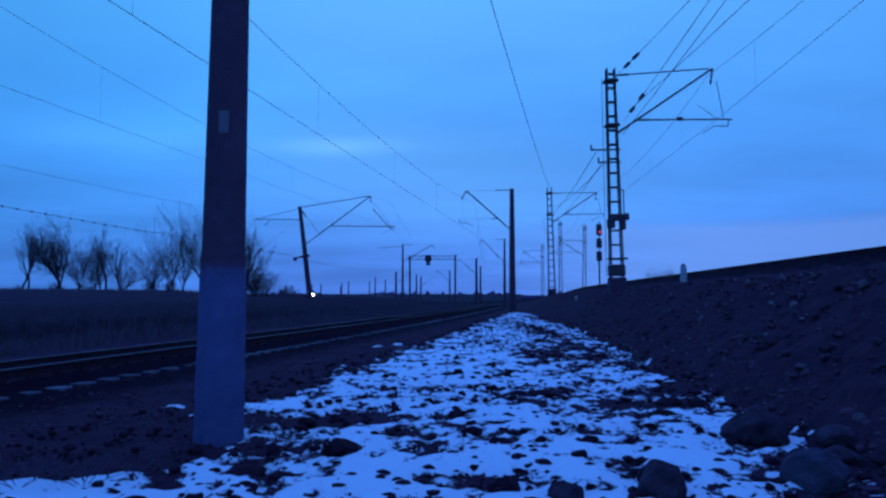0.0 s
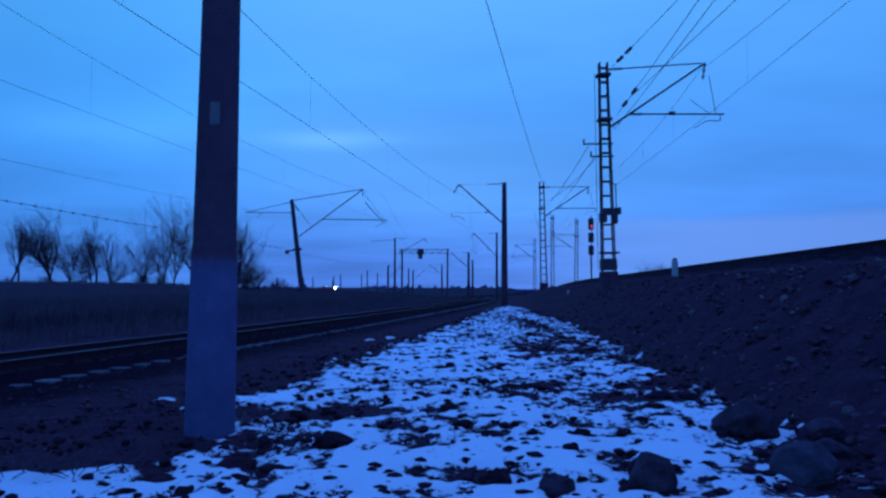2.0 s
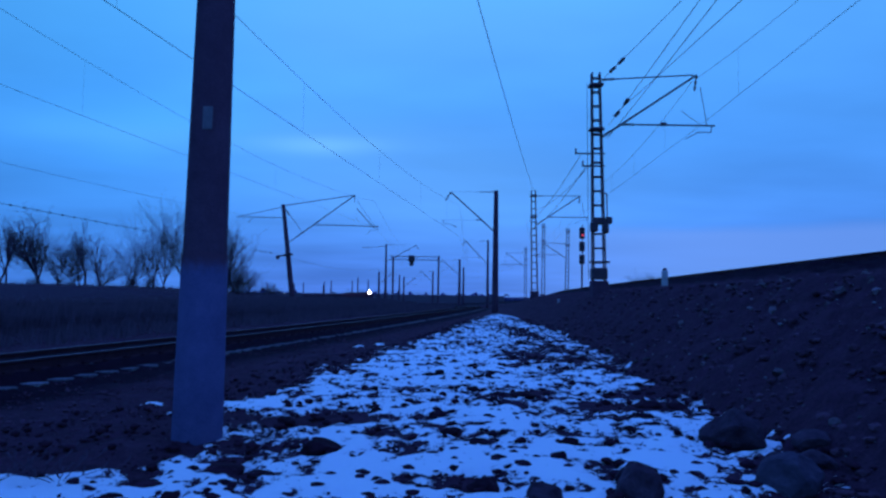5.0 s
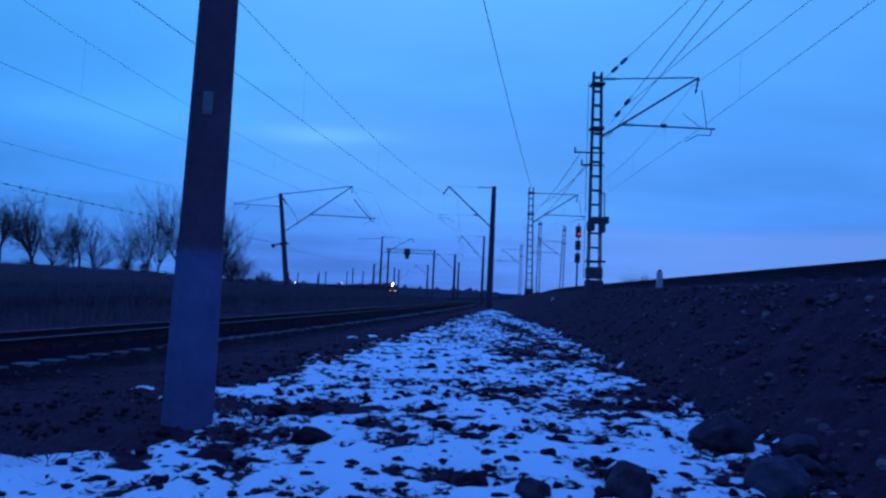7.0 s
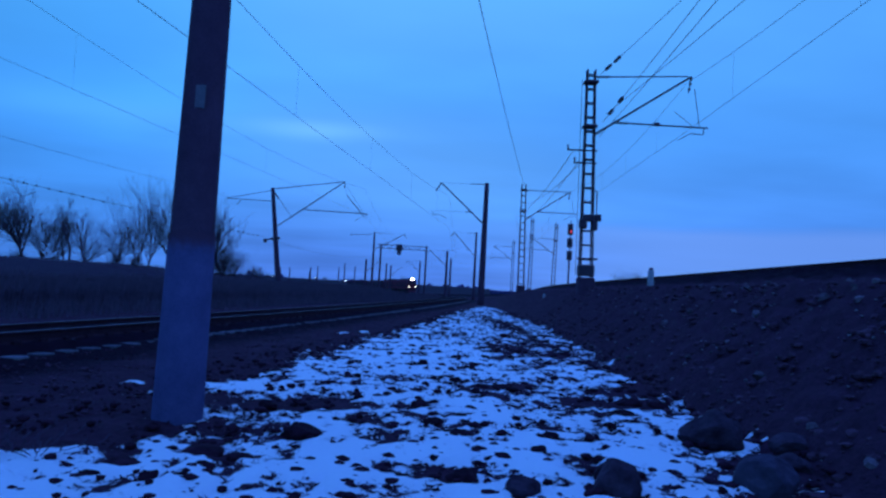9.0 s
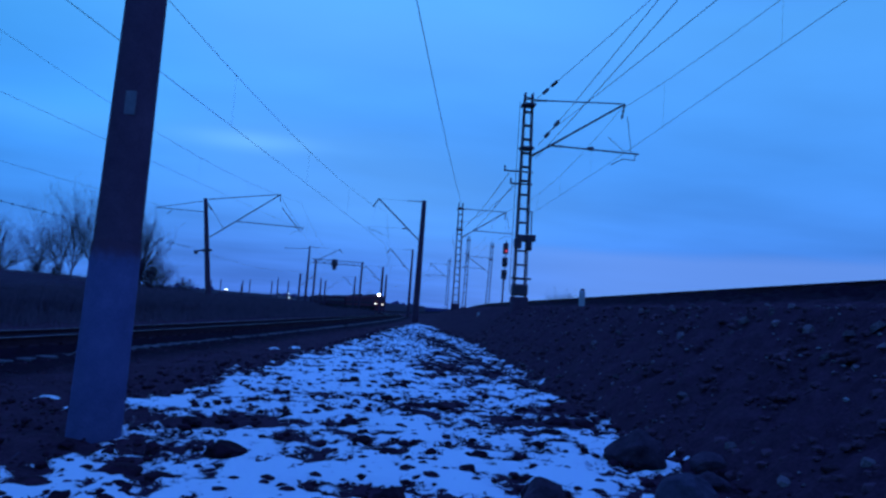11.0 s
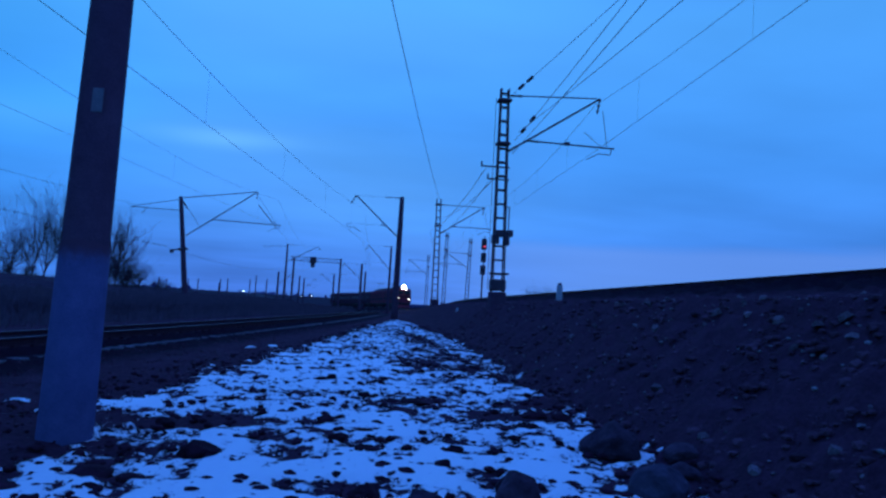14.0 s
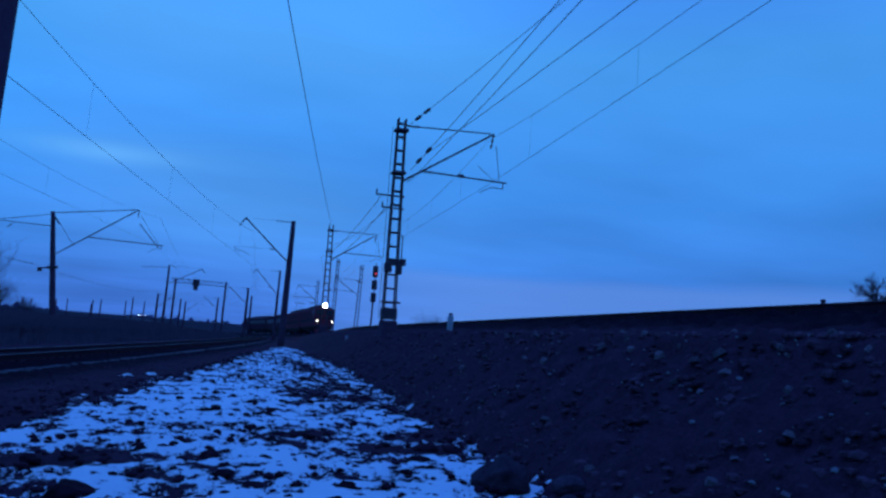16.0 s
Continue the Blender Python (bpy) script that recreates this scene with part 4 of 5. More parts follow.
def on_path(rr):
    y = 3.8 + 40 * rr.random() ** 2
    l = float(np.interp(y, [3, 5.7, 8, 11.6, 21, 30, 51], [-4.6, -3.8, -2.9, -1.9, 0.2, 1.7, 4.3]))
    return rr.uniform(l - 1.0, bank_edge(y) + 0.3), y

scatter("bank_stones", 6500, on_bank, lambda r: 0.012 + 0.07 * r.random() ** 4, RUBBLE, "loose dark ballast stones over the bank", "stones", 3)
def by_near_track(rr):
    y = 4.5 + 34 * rr.random() ** 1.7
    q = LINES["L"][0]
    l = float(np.interp(y, [3, 5.7, 8, 11.6, 21, 30, 51], [-4.6, -3.8, -2.9, -1.9, 0.2, 1.7, 4.3]))
    return rr.uniform(float(np.interp(y, q[:, 1], q[:, 0])) + 1.45, l + 0.3), y
scatter("shoulder_gravel", 5000, by_near_track, lambda r: 0.012 + 0.03 * r.random() ** 3, RUBBLE, "dark gravel on the track shoulder", "gravel", 27)
scatter("pale_chips", 520, on_bank, lambda r: 0.01 + 0.03 * r.random() ** 2, CHIP, "pale stone chips scattered over the bank", "stones", 14)
scatter("path_clods", 4600, on_path, lambda r: 0.015 + 0.05 * r.random() ** 3, CLOD, "small dark clods poking through the snow", "clods", 8, 0.028)

def flat_stone_mesh(name, seed, mat):
    """An angular slab with uneven faces, about one metre across before scaling."""
    rr = random.Random(seed)
    bm = bmesh.new()
    n = rr.randint(5, 7)
    low = [bm.verts.new((math.cos(k * math.tau / n) * rr.uniform(0.7, 1.15), math.sin(k * math.tau / n) * rr.uniform(0.6, 1.0), -0.3)) for k in range(n)]
    top = [bm.verts.new((v.co.x * rr.uniform(0.6, 0.9), v.co.y * rr.uniform(0.6, 0.9), rr.uniform(0.15, 0.5))) for v in low]
    mid = bm.verts.new((rr.uniform(-0.2, 0.2), rr.uniform(-0.2, 0.2), 0.5))
    bm.faces.new(low[::-1])
    for k in range(n):
        j = (k + 1) % n
        bm.faces.new((low[k], low[j], top[j], top[k])); bm.faces.new((top[k], top[j], mid))
    return finish(bm, name, mat)

def ragged_clod(name, seed):
    """A crumbly lump of earth with a jagged outline."""
    bm = bmesh.new()
    bmesh.ops.create_icosphere(bm, subdivisions=2, radius=1.0)
    for v in bm.verts:
        p = v.co.normalized()
        v.co *= 1 + 0.4 * noise.noise(p * 1.7 + Vector((seed, 0, 0))) + 0.45 * noise.noise(p * 4.5 + Vector((0, seed, 0)))
        v.co.x *= 1.35; v.co.z *= 0.6
    return finish(bm, name, CLOD)

def lay(name, count, place, size, meshes, label, category, group, seed, tilt, sink):
    """Single stones on the ground, sharing a few meshes."""
    rr = random.Random(seed)
    for k in range(count):
        x, y = place(rr)
        sc = size(rr)
        ob = new(name, meshes[k % len(meshes)])
        ob.matrix_basis = pose(x, y, h1(x, y) + sc * sink, rr.uniform(-12, 12), tilt + rr.uniform(-14, 14), rr.uniform(0, 360)) @ Matrix.Diagonal((sc, sc, sc, 1))
        tagged(ob, label, category, group)

lay("stone", 150, lambda r: (lambda y: (bank_edge(y) + r.uniform(0.1, 3.3), y))(3.6 + 15 * r.random() ** 1.3), lambda r: 0.028 + 0.07 * r.random() ** 2.5,
    [flat_stone_mesh("stone", k, PALE_STONE) for k in range(7)], "pale angular stone lying on the dark bank", "stone", "bank stones", 77, -28, 0.45)
lay("earth_clod", 80, lambda r: (lambda y: (r.uniform(float(np.interp(y, [4, 8, 14, 24], [-2.2, -2.4, -1.2, 0.4])), bank_edge(y) - 0.2), y))(4.9 + 13 * r.random() ** 1.4), lambda r: 0.03 + 0.055 * r.random() ** 2,
    [ragged_clod("earth_clod", 90 + k) for k in range(6)], "dark lump of frozen earth in the snow", "clod", "clods", 78, 0, 0.35)

# ---------------------------------------------------------------- trees
def tree(x, y, h, spread, seed, label, stems=1, mat=None, levels=5, category="tree", fine=1.0, bole=0.14, rise=0.12, kids=(7, 5, 3, 3, 3)):
    """A bare tree or shrub: stems that fork into limbs, branches and ever finer twigs."""
    rr = random.Random(seed)
    mat = mat or HAZY_BARK
    t = empty("bare_tree" if category == "tree" else "shrub", (x, y, h1(x, y)), label, category, "bare trees" if category == "tree" else "shrubs")
    trunk, crown = bmesh.new(), bmesh.new()
    first = h * (bole if category == "tree" else 0.1)
    def grow(p, d, length, r, level):
        pts = [p.copy()]
        n = 4 if level < 3 else 3
        for i in range(n):
            d = (d + Vector((rr.gauss(0, 0.15), rr.gauss(0, 0.15), rr.gauss(0.05, 0.1)))).normalized()
            pts.append(pts[-1] + d * length / n)
        tube(trunk if level == 0 else crown, pts, r, r * 0.55, 6 if level < 2 else 3)
        if level >= levels: return
        for k in range(kids[min(level, 4)]):
            i = rr.randint(n - 2, n) if level == 0 else rr.randint(1, n)
            e = Matrix.Rotation(rr.uniform(0, math.tau), 3, d) @ d.orthogonal().normalized()
            nd = (d * rr.uniform(0.7, 1.1) + e * rr.uniform(0.3, 0.95) * spread + Vector((0, 0, rise))).normalized()
            ln = (h - first) * 0.37 * rr.uniform(0.95, 1.25) if level == 0 else length * rr.uniform(0.55, 0.8)
            grow(pts[i], nd, ln, max(r * 0.5, 0.0006 * h * fine), level + 1)
    for k in range(stems):
        a = rr.uniform(0, math.tau)
        o = Vector((math.cos(a), math.sin(a), 0)) * (0 if stems == 1 else 0.6 * rr.random() * h / 8)
        grow(o - Vector((0, 0, 0.2)), Vector((rr.gauss(0, 0.12 if stems > 1 else 0.04), rr.gauss(0, 0.12), 1)).normalized(), first, h * (0.024 if stems == 1 and spread > 1 else 0.017 if stems == 1 else 0.0115), 0)
    part("trunk", trunk, mat, t); part("crown", crown, mat, t)
    return t

# the clump at the field edge: a broad old tree between slim upright ones
for i, (x, y, h, sp, st, rise) in enumerate(((-79.0, 150, 18.4, 1.15, 1, 0.08), (-87.8, 151, 16.5, 0.36, 1, 0.25), (-84.8, 149, 15.0, 0.45, 1, 0.2), (-73.4, 154, 14.0, 0.8, 2, 0.12),
                                             (-69.6, 150, 16.8, 0.38, 1, 0.25), (-66.8, 151, 15.0, 0.45, 1, 0.2), (-63.2, 158, 13.0, 0.9, 2, 0.1), (-46.8, 130, 15.0, 0.85, 2, 0.12), (-43.2, 132, 17.5, 0.6, 2, 0.18),
                                             (-34.0, 125, 15.5, 0.5, 1, 0.2), (-92, 182, 15, 0.9, 2, 0.1), (-82, 184, 13, 0.9, 2, 0.1))):
    tree(x, y, h, sp, 211 + i, ("broad bare old tree at the field edge", "slim upright bare tree in the field clump")[sp < 0.6], st, rise=rise, fine=0.8, bole=0.4 if sp < 0.5 else 0.22 if st == 1 else 0.15, kids=(8, 6, 4, 3, 3) if sp > 1 else (7, 5, 3, 3, 3) if sp > 0.45 else (5, 4, 3, 2, 2))
for i, (x, y, h) in enumerate(((-31.2, 120, 8.4), (-33.5, 118, 7.8), (-29.2, 121, 6.2), (-36, 121, 7), (-26.4, 124, 3.6), (-60.5, 150, 4.2), (-47.5, 126, 3.4), (-78.5, 147, 3.4), (-71, 146, 3.0), (-86, 147, 2.8), (39.2, 130, 7.6), (41, 132, 6.8))):
    tree(x, y, h, 1.1, 31 + i, "dense leafless shrub among rough grass", 5, SHRUB, 4, "shrub", kids=(6, 4, 4, 3, 3))
for i, (x, y, h) in enumerate(((43.9, 40.2, 9.3), (47.6, 39.5, 8.8))):
    tree(x, y, h, 1.4, 51 + i, "bare tree beyond the embankment", 1, fine=1.6, bole=0.68, rise=0.0, kids=(8, 5, 4, 3, 3))

def dry_grass():
    rr = random.Random(21)
    V, Fc = [], []
    for _ in range(9000):
        y = 8 + 130 * rr.random() ** 1.3
        q = LINES["M"][0]
        cx = float(np.interp(y, q[:, 1], q[:, 0]))
        x = cx + rr.choice((rr.uniform(2.6, 6.5), rr.uniform(-14, -2.6)))
        z = h1(x, y)
        hh = rr.uniform(0.15, 0.5) * (1.5 if rr.random() < 0.1 else 1)
        for k in range(3):
            a, lean = rr.uniform(0, math.tau), rr.uniform(0.05, 0.35) * hh
            w = 0.012 + 0.0004 * y
            bx, by = x + rr.uniform(-0.15, 0.15), y + rr.uniform(-0.15, 0.15)
            i = len(V)
            V += [(bx - w, by, z - 0.03), (bx + w, by, z - 0.03), (bx + lean * math.cos(a), by + lean * math.sin(a), z + hh)]
            Fc.append((i, i + 1, i + 2))
    for _ in range(9000):
        y = 4 + 70 * rr.random() ** 1.2
        q = LINES["M"][0]
        x = float(np.interp(y, q[:, 1], q[:, 0])) + rr.uniform(1.6, 4.0)
        z, hh = h1(x, y), rr.uniform(0.45, 0.85)
        for k in range(3):
            bx, w, lean = x + rr.uniform(-0.2, 0.2), rr.uniform(0.012, 0.03), rr.uniform(-0.35, 0.35) * hh
            i = len(V)
            V += [(bx - w, y, z - 0.05), (bx + w, y, z - 0.05), (bx + lean, y + rr.uniform(-0.2, 0.2), z + hh)]
            Fc.append((i, i + 1, i + 2))
    for _ in range(7000):
        x = rr.uniform(-115, -22)
        y = rr.uniform(108, 152)
        z = h1(x, y)
        hh = rr.uniform(0.25, 0.75) * (0.6 + 0.8 * abs(noise.noise(Vector((x * 0.12, y * 0.05, 1)))) * 2)
        for k in range(2):
            bx, w, lean = x + rr.uniform(-0.6, 0.6), rr.uniform(0.05, 0.16), rr.uniform(-0.4, 0.4) * hh
            i = len(V)
            V += [(bx - w, y, z - 0.05), (bx + w, y, z - 0.05), (bx + lean, y + 0.1, z + hh)]
            Fc.append((i, i + 1, i + 2))
    me = bpy.data.meshes.new("dry_grass")
    me.from_pydata(V, [], Fc)
    me.materials.append(DRY_GRASS)
    tagged(new("dry_grass", me), "dark withered grass along the field-side bank", "grass", kind="stuff")
dry_grass()

for wx, wy, hh in ((-2.75, 5.35, 0.2), (-2.55, 5.25, 0.16), (-3.0, 5.2, 0.18)):
    bm = bmesh.new()
    for k in range(5):
        a = k * 1.3 + wx
        p = [Vector((0.05 * math.cos(a) * i + 0.015 * i * i * math.cos(a), 0.05 * math.sin(a) * i, hh * i / 4)) for i in range(5)]
        tube(bm, p, 0.004, 0.002, 4)
        for j in range(3):
            q = p[2 + j % 3]
            rod(bm, q, q + Vector((0.05 * math.sin(a + j), 0.03, 0.05)), 0.004, 0.01, 5)
    ob = part("dead_weed", bm, SHRUB)
    ob.matrix_basis = pose(wx, wy, h1(wx, wy) + 0.01)
    tagged(ob, "dark withered weed stalks standing in the snow", "weed", "dead weeds")

# ---------------------------------------------------------------- distance: low wooded skyline, haze painted into its colour
def skyline():
    bm = bmesh.new()
    rr = random.Random(9)
    for i in range(2600):
        a = math.radians(rr.uniform(-60, 48))
        d = rr.uniform(620, 1100)
        x, y = math.sin(a) * d, math.cos(a) * d
        z = h1(x, y)
        tall = 1.0 + 0.9 * noise.noise(Vector((math.degrees(a) * 0.35, 2.0, 0)))
        h = rr.uniform(3.5, 6.8) * max(0.6, tall) * (1.5 if rr.random() < 0.06 else 1)
        w = h * rr.uniform(0.22, 0.5)
        top = [bm.verts.new((x + w * math.cos(k * 1.257 + i) * rr.uniform(0.5, 1.2), y + w * math.sin(k * 1.257 + i), z + h * rr.uniform(0.45, 0.8))) for k in range(5)]
        up, low = bm.verts.new((x + rr.gauss(0, 0.3), y, z + h)), bm.verts.new((x, y, z - 0.5))
        for k in range(5):
            bm.faces.new((top[k], top[(k + 1) % 5], up)); bm.faces.new((top[(k + 1) % 5], top[k], low))
    for i in range(700):
        a = math.radians(rr.uniform(-60, 48))
        d = rr.uniform(640, 1000)
        x, y = math.sin(a) * d, math.cos(a) * d
        w, h, z = rr.uniform(4, 12), rr.uniform(2.0, 4.5), h1(x, y)
        box(bm, (x, y, z + h / 2 - 0.3), (w, 3, h + 0.6))
    tagged(part("far_woods", bm, HAZED_WOODS), "low line of distant woods on the horizon, painted in a haze blue", "woods", kind="stuff")
skyline()

# ---------------------------------------------------------------- train
def hull(bm, w, y0, y1, z0, z1, rise=0.35, nose=0.0):
    """Car body: straight sides, arched roof; nose slopes the y0 end's upper half back."""
    prof = [(-w/2, z0), (-w/2, z1 - rise), (-w*0.44, z1 - rise*0.45), (-w*0.25, z1 - 0.05), (0, z1), (w*0.25, z1 - 0.05), (w*0.44, z1 - rise*0.45), (w/2, z1 - rise), (w/2, z0)]
    mid = (z0 + z1) / 2
    front = [bm.verts.new((x, y0 + (nose * max(0, (z - mid)) / (z1 - mid)), z)) for x, z in prof]
    back = [bm.verts.new((x, y1, z)) for x, z in prof]
    n = len(prof)
    for k in range(n):
        bm.faces.new((front[k], front[(k + 1) % n], back[(k + 1) % n], back[k]))
    bm.faces.new(front[::-1]); bm.faces.new(back)
    return bm

def bogie(t, y):
    bm = bmesh.new()
    for sx in (-1, 1): box(bm, (sx * 1.0, y, 0.75), (0.16, 3.9, 0.35), bevel=0.04)
    box(bm, (0, y, 0.85), (2.0, 0.6, 0.3), bevel=0.04)
    b = part("bogie", bm, UNDER, t)
    for dy in (-1.45, 1.45):
        bm = bmesh.new()
        for sx in (-1, 1): rod(bm, (sx * 0.72, y + dy, 0.625), (sx * 0.86, y + dy, 0.625), 0.625, seg=20)
        rod(bm, (-0.8, y + dy, 0.625), (0.8, y + dy, 0.625), 0.09)
        part("wheelset", bm, RAIL_STEEL, b)

def loco_section(front):
    """One section of the electric locomotive; its own -y end is the leading one."""
    t = empty("locomotive_section", (0, 0, 0), "red-brown electric locomotive section" + (" with blazing headlight" if front else " coupled behind"), "locomotive", "train")
    part("body", hull(bmesh.new(), 3.1, -8.1, 8.1, 1.15, 4.25, 0.5, 0.55 if front else 0), LOCO_RED, t)
    bm = bmesh.new()
    for sx in (-1, 1): box(bm, (sx * 1.556, 0.6, 2.15), (0.03, 14.6, 0.55))
    part("side_band", bm, LOCO_GREY, t, "dirty pale side band")
    for k in range(5):
        for sx in (-1, 1):
            bm = bmesh.new(); box(bm, (sx * 1.556, -3.6 + k * 2.4, 3.0), (0.04, 1.2, 0.65), bevel=0.01)
            part("grille", bm, LOCO_GREY, t)
    bm = bmesh.new(); box(bm, (0, 0.8, 4.34), (1.9, 13, 0.3), bevel=0.1)
    for k in range(4): box(bm, (0, -3.2 + k * 2.7, 4.55), (0.9, 1.2, 0.3), bevel=0.06)
    roof = part("roof_gear", bm, ROOF_GREY, t)
    bm = bmesh.new()
    for sx in (-1, 1):
        beam(bm, (sx * 0.5, 3.2, 4.5), (sx * 0.5, 4.6, 5.2), 0.05, 0.05); beam(bm, (sx * 0.5, 4.6, 5.2), (sx * 0.3, 3.6, 6.0 if not front else 5.35), 0.05, 0.05)
    box(bm, (0, 3.6, 6.02 if not front else 5.4), (2.0, 0.35, 0.06))
    part("pantograph", bm, STEEL, t)
    for y in (-4.2, 4.2): bogie(t, y)
    bm = bmesh.new(); box(bm, (0, 0, 1.0), (2.8, 15.9, 0.35), bevel=0.05); box(bm, (0, 0, 0.7), (2.2, 3.5, 0.6), bevel=0.05)
    part("underframe", bm, UNDER, t)
    if front:
        for sx in (-1, 1):
            bm = bmesh.new(); box(bm, (sx * 0.72, -7.93, 3.3), (1.15, 0.06, 0.75), Euler((radians(-15), 0, 0)).to_matrix(), bevel=0.02)
            part("windscreen", bm, GLASS, t)
            bm = bmesh.new(); box(bm, (sx * 1.56, -6.9, 3.25), (0.05, 0.9, 0.7), bevel=0.02)
            part("cab_window", bm, GLASS, t)
            bm = bmesh.new(); rod(bm, (sx * 1.12, -8.05, 1.95), (sx * 1.12, -8.22, 1.95), 0.2, 0.18, 14)
            ho = part("marker_housing", bm, UNDER, t)
            bm = bmesh.new(); rod(bm, (sx * 1.12, -8.22, 1.95), (sx * 1.12, -8.25, 1.95), 0.14, seg=14)
            part("marker_lamp", bm, MARKER_LIGHT, ho, "lit lower lamp")
            bm = bmesh.new(); rod(bm, (sx * 0.98, -8.1, 1.1), (sx * 0.98, -8.65, 1.1), 0.1, seg=10); rod(bm, (sx * 0.98, -8.65, 1.1), (sx * 0.98, -8.72, 1.1), 0.24, seg=14)
            part("buffer", bm, UNDER, t)
        bm = bmesh.new(); rod(bm, (0, -7.4, 4.42), (0, -7.95, 4.42), 0.42, 0.4, 16)
        ho = part("headlight_housing", bm, LOCO_RED, t)
        bm = bmesh.new(); rod(bm, (0, -7.95, 4.42), (0, -7.99, 4.42), 0.34, seg=18)
        part("headlight", bm, HEADLIGHT, ho, "blazing headlight")
        bm = bmesh.new(); box(bm, (0, -8.2, 0.45), (2.7, 0.15, 0.6), Euler((radians(-20), 0, 0)).to_matrix(), bevel=0.03)
        part("pilot", bm, LOCO_RED, t)
        bm = bmesh.new(); box(bm, (0, -8.12, 2.45), (2.9, 0.04, 0.3), bevel=0.01)
        part("front_band", bm, LOCO_GREY, t)
        bm = bmesh.new()
        for sx in (-1, 1): rod(bm, (sx * 1.4, -8.3, 1.2), (sx * 1.4, -8.25, 2.2), 0.02)
        part("handrail", bm, STEEL, t)
    return t

def coach():
    t = empty("passenger_coach", (0, 0, 0), "dark railway coach with a row of unlit windows", "railway coach", "train")
    part("body", hull(bmesh.new(), 3.05, -12, 12, 1.15, 4.15, 0.6), COACH_PAINT, t)
    for k in range(10):
        for sx in (-1, 1):
            bm = bmesh.new(); box(bm, (sx * 1.53, -9.5 + k * 2.1, 2.75), (0.03, 1.1, 0.8), bevel=0.01)
            part("window", bm, GLASS, t)
    bm = bmesh.new()
    for k in range(5): box(bm, (0, -8 + k * 4, 4.2), (0.8, 0.8, 0.25), bevel=0.05)
    part("roof_vents", bm, ROOF_GREY, t)
    for y in (-8.5, 8.5): bogie(t, y)
    bm = bmesh.new(); box(bm, (0, 0, 1.0), (2.6, 23.8, 0.3), bevel=0.04); box(bm, (0, 1, 0.65), (2.0, 5, 0.5), bevel=0.04)
    part("underframe", bm, UNDER, t)
    return t

def bank_strip(name, rows, label):
    """A road on its own low bank: rows of left foot, left edge, right edge, right foot."""
    bm = bmesh.new()
    rings = [[bm.verts.new(p) for p in r] for r in rows]
    for a, b in zip(rings, rings[1:]):
        for k in range(3): bm.faces.new((a[k], b[k], b[k + 1], a[k + 1]))
    tagged(part(name, bm, UNDER), label, "road", kind="structure")

def ramp_at(t):
    """The slip road that runs down from the far road: x, y, z."""
    k = (t - 8.0) / 8.0
    a = math.tan(math.radians(-5.79 + 0.487 * (t - 8.0)))
    y = 578 - 76 * k
    return a * y, y, 1.87 - 5.4 * max(0.0, k)

def far_road():
    rows = []
    for i in range(41):
        x = -260 + i * 8
        y = 570 - 0.12 * x
        rows.append([(x, y + o, z) for o, z in ((-16, -4.6), (-5, 1.8), (5, 1.9), (16, -4.6))])
    bank_strip("road", rows, "dark distant road on a low bank")
    rows = []
    for i in range(15):
        x, y, z = ramp_at(8.0 + i * 0.65)
        rows.append([(x + o * 0.4, y + o, z + h) for o, h in ((-9, -3.5), (-3, -0.06), (3, -0.06), (9, -3.5))])
    bank_strip("slip_road", rows, "dark slip road sloping down from the far road")
far_road()

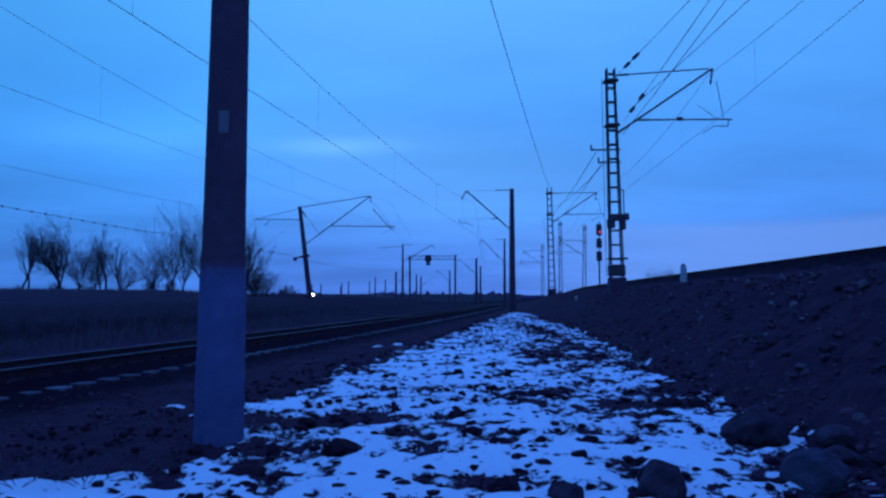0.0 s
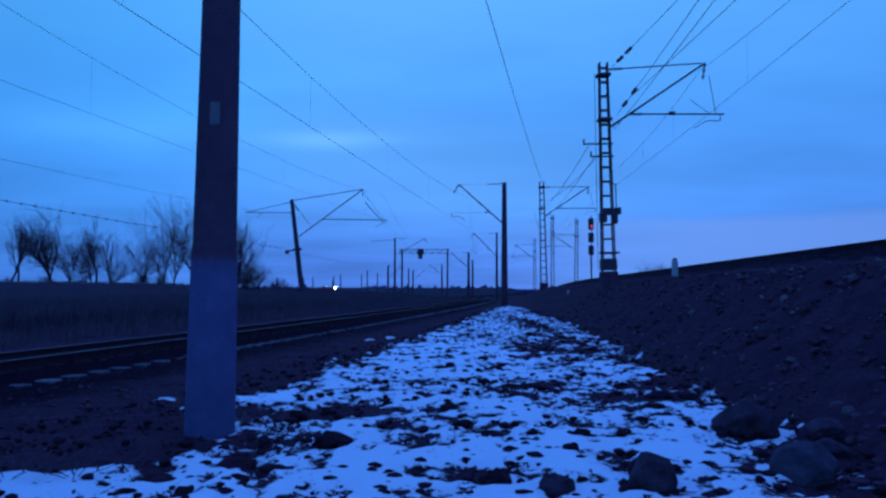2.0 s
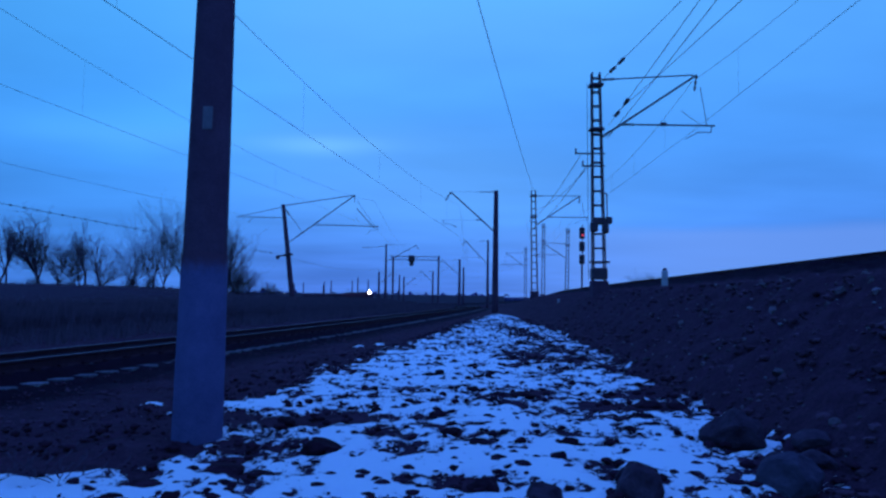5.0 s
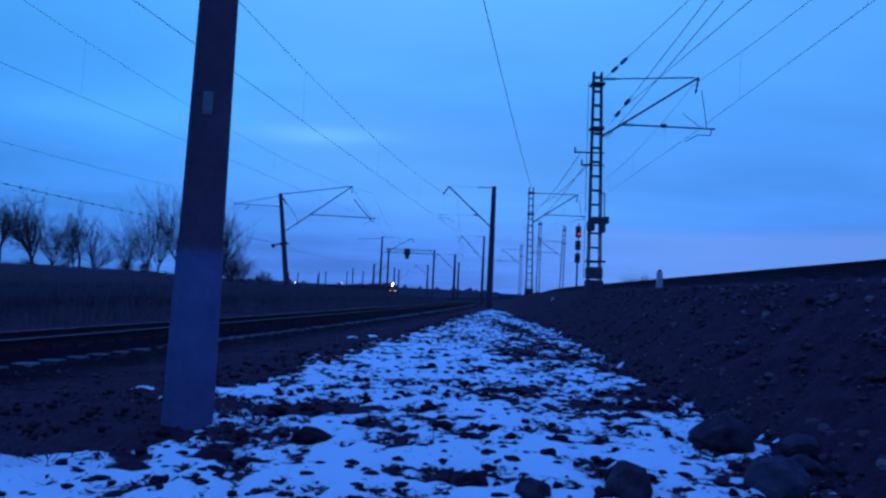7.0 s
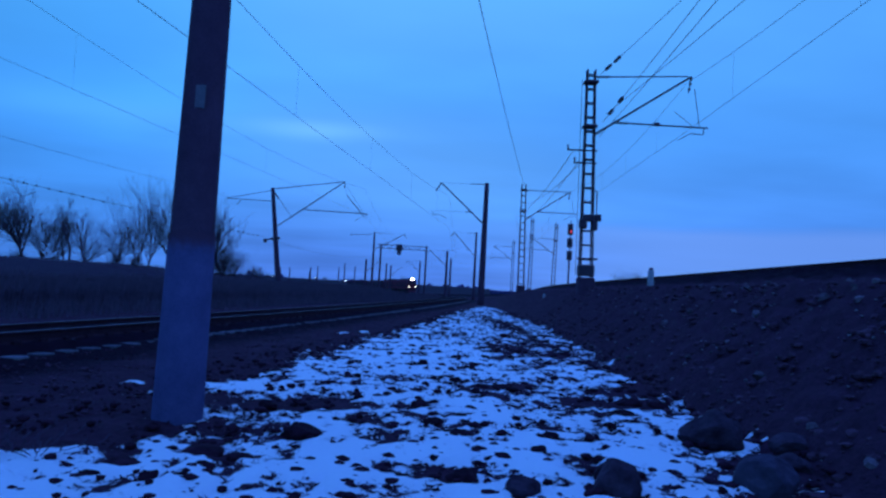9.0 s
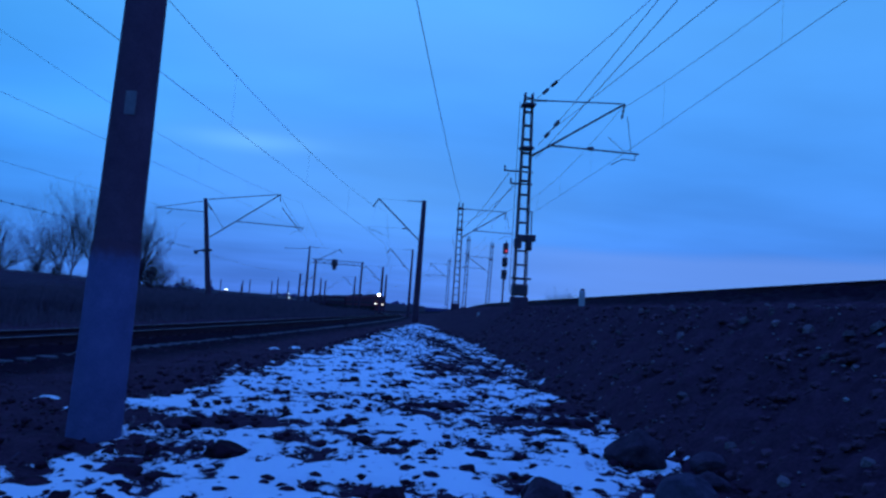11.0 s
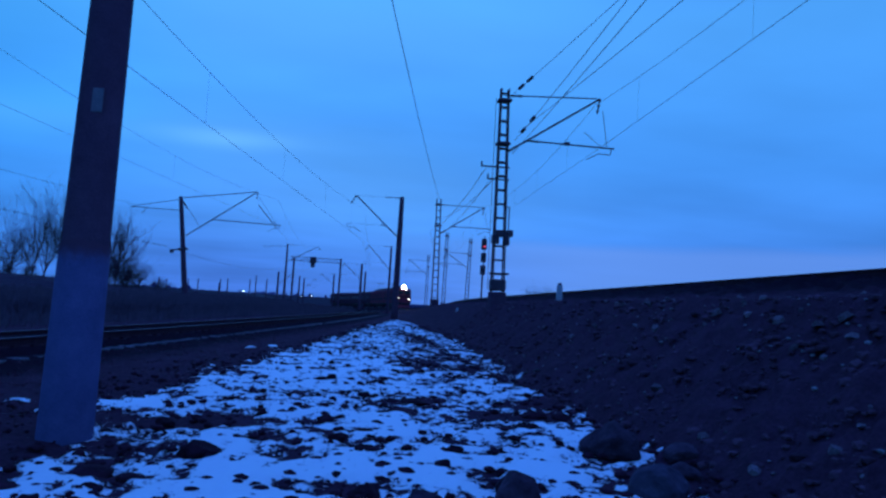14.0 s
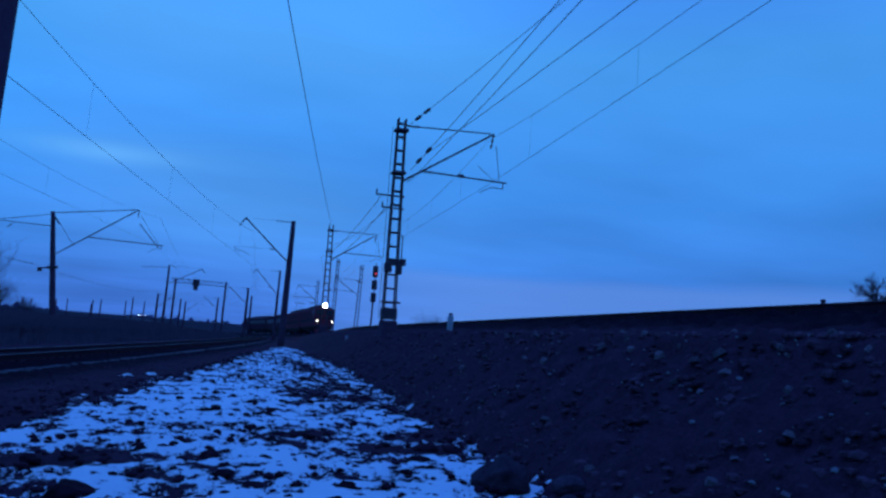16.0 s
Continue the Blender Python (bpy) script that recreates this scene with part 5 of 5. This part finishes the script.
def far_car():
    t = empty("car", (0, 0, 0), "distant dark car with its headlights on", "car", "cars on the far road")
    bm = bmesh.new(); box(bm, (0, 0, 0.62), (1.75, 4.3, 0.6), bevel=0.12)
    part("body", bm, UNDER, t)
    bm = bmesh.new(); box(bm, (0, 0.2, 1.15), (1.5, 2.2, 0.55), bevel=0.15)
    part("cabin", bm, GLASS, t)
    for sx in (-1, 1):
        for y in (-1.35, 1.35):
            part("wheel", rod(bmesh.new(), (sx * 0.72, y, 0.32), (sx * 0.9, y, 0.32), 0.32, seg=14), UNDER, t)
        part("headlight", rod(bmesh.new(), (sx * 0.62, -2.05, 0.7), (sx * 0.62, -2.156, 0.7), 0.12, seg=12), CAR_LIGHT, t, "lit headlight")
    return t

# cars on the far road: bearing in degrees at a time, degrees a second, and when the lights turn to face the tracks and away again
CARS = [(far_car(), -7.76, 0.86, 12.5, 8.5, 99), (far_car(), -7.68, 0.98, 12.5, 9.5, 99), (far_car(), -5.75, 1.13, 10.5, 6.5, 14.8), (far_car(), -5.1, 1.13, 10.5, 9.0, 14.8),
        (far_car(), -1.16, 1.5, 0.0, -9, 1.2)]
SLIP_CAR = far_car()

TRAIN = [(loco_section(True), 8.1), (loco_section(False), 24.9), (coach(), 46.0), (coach(), 70.6)]

# distance of the train's front from the eye at times
FRONT = [(0.0, 402.0), (16.0, 114.0)]

def motions():
    q, d = LINES["R"]
    eye = np.hypot(q[:, 0], q[:, 1])
    ahead = q[:, 1] > 20
    for thing, back in TRAIN:
        rows = []
        for k in range(33):
            t = k * 0.5
            dist = np.interp(t, [a for a, b in FRONT], [b for a, b in FRONT])
            s = float(np.interp(dist, eye[ahead], d[ahead])) + back
            rows.append((t, on_track("R", s)))
        walk(thing, rows)
    for thing, b0, rate, t0, on, off in CARS:
        rows = []
        for k in range(17):
            t = float(k)
            a = math.tan(math.radians(b0 + rate * (t - t0)))
            y = 570 / (1 + 0.12 * a)
            rows.append((t, pose(a * y, y, 1.87, 0, 0, float(np.interp(t, [on - 1, on + 0.5, off, off + 0.9], [80, 12, 12, 80])))))
        walk(thing, rows)
    rows = []
    for k in range(17):
        x, y, z = ramp_at(float(k))
        rows.append((float(k), pose(x, y, z, 0, 0, float(np.interp(k, [8, 10], [80, 8])))))
    walk(SLIP_CAR, rows)

motions()
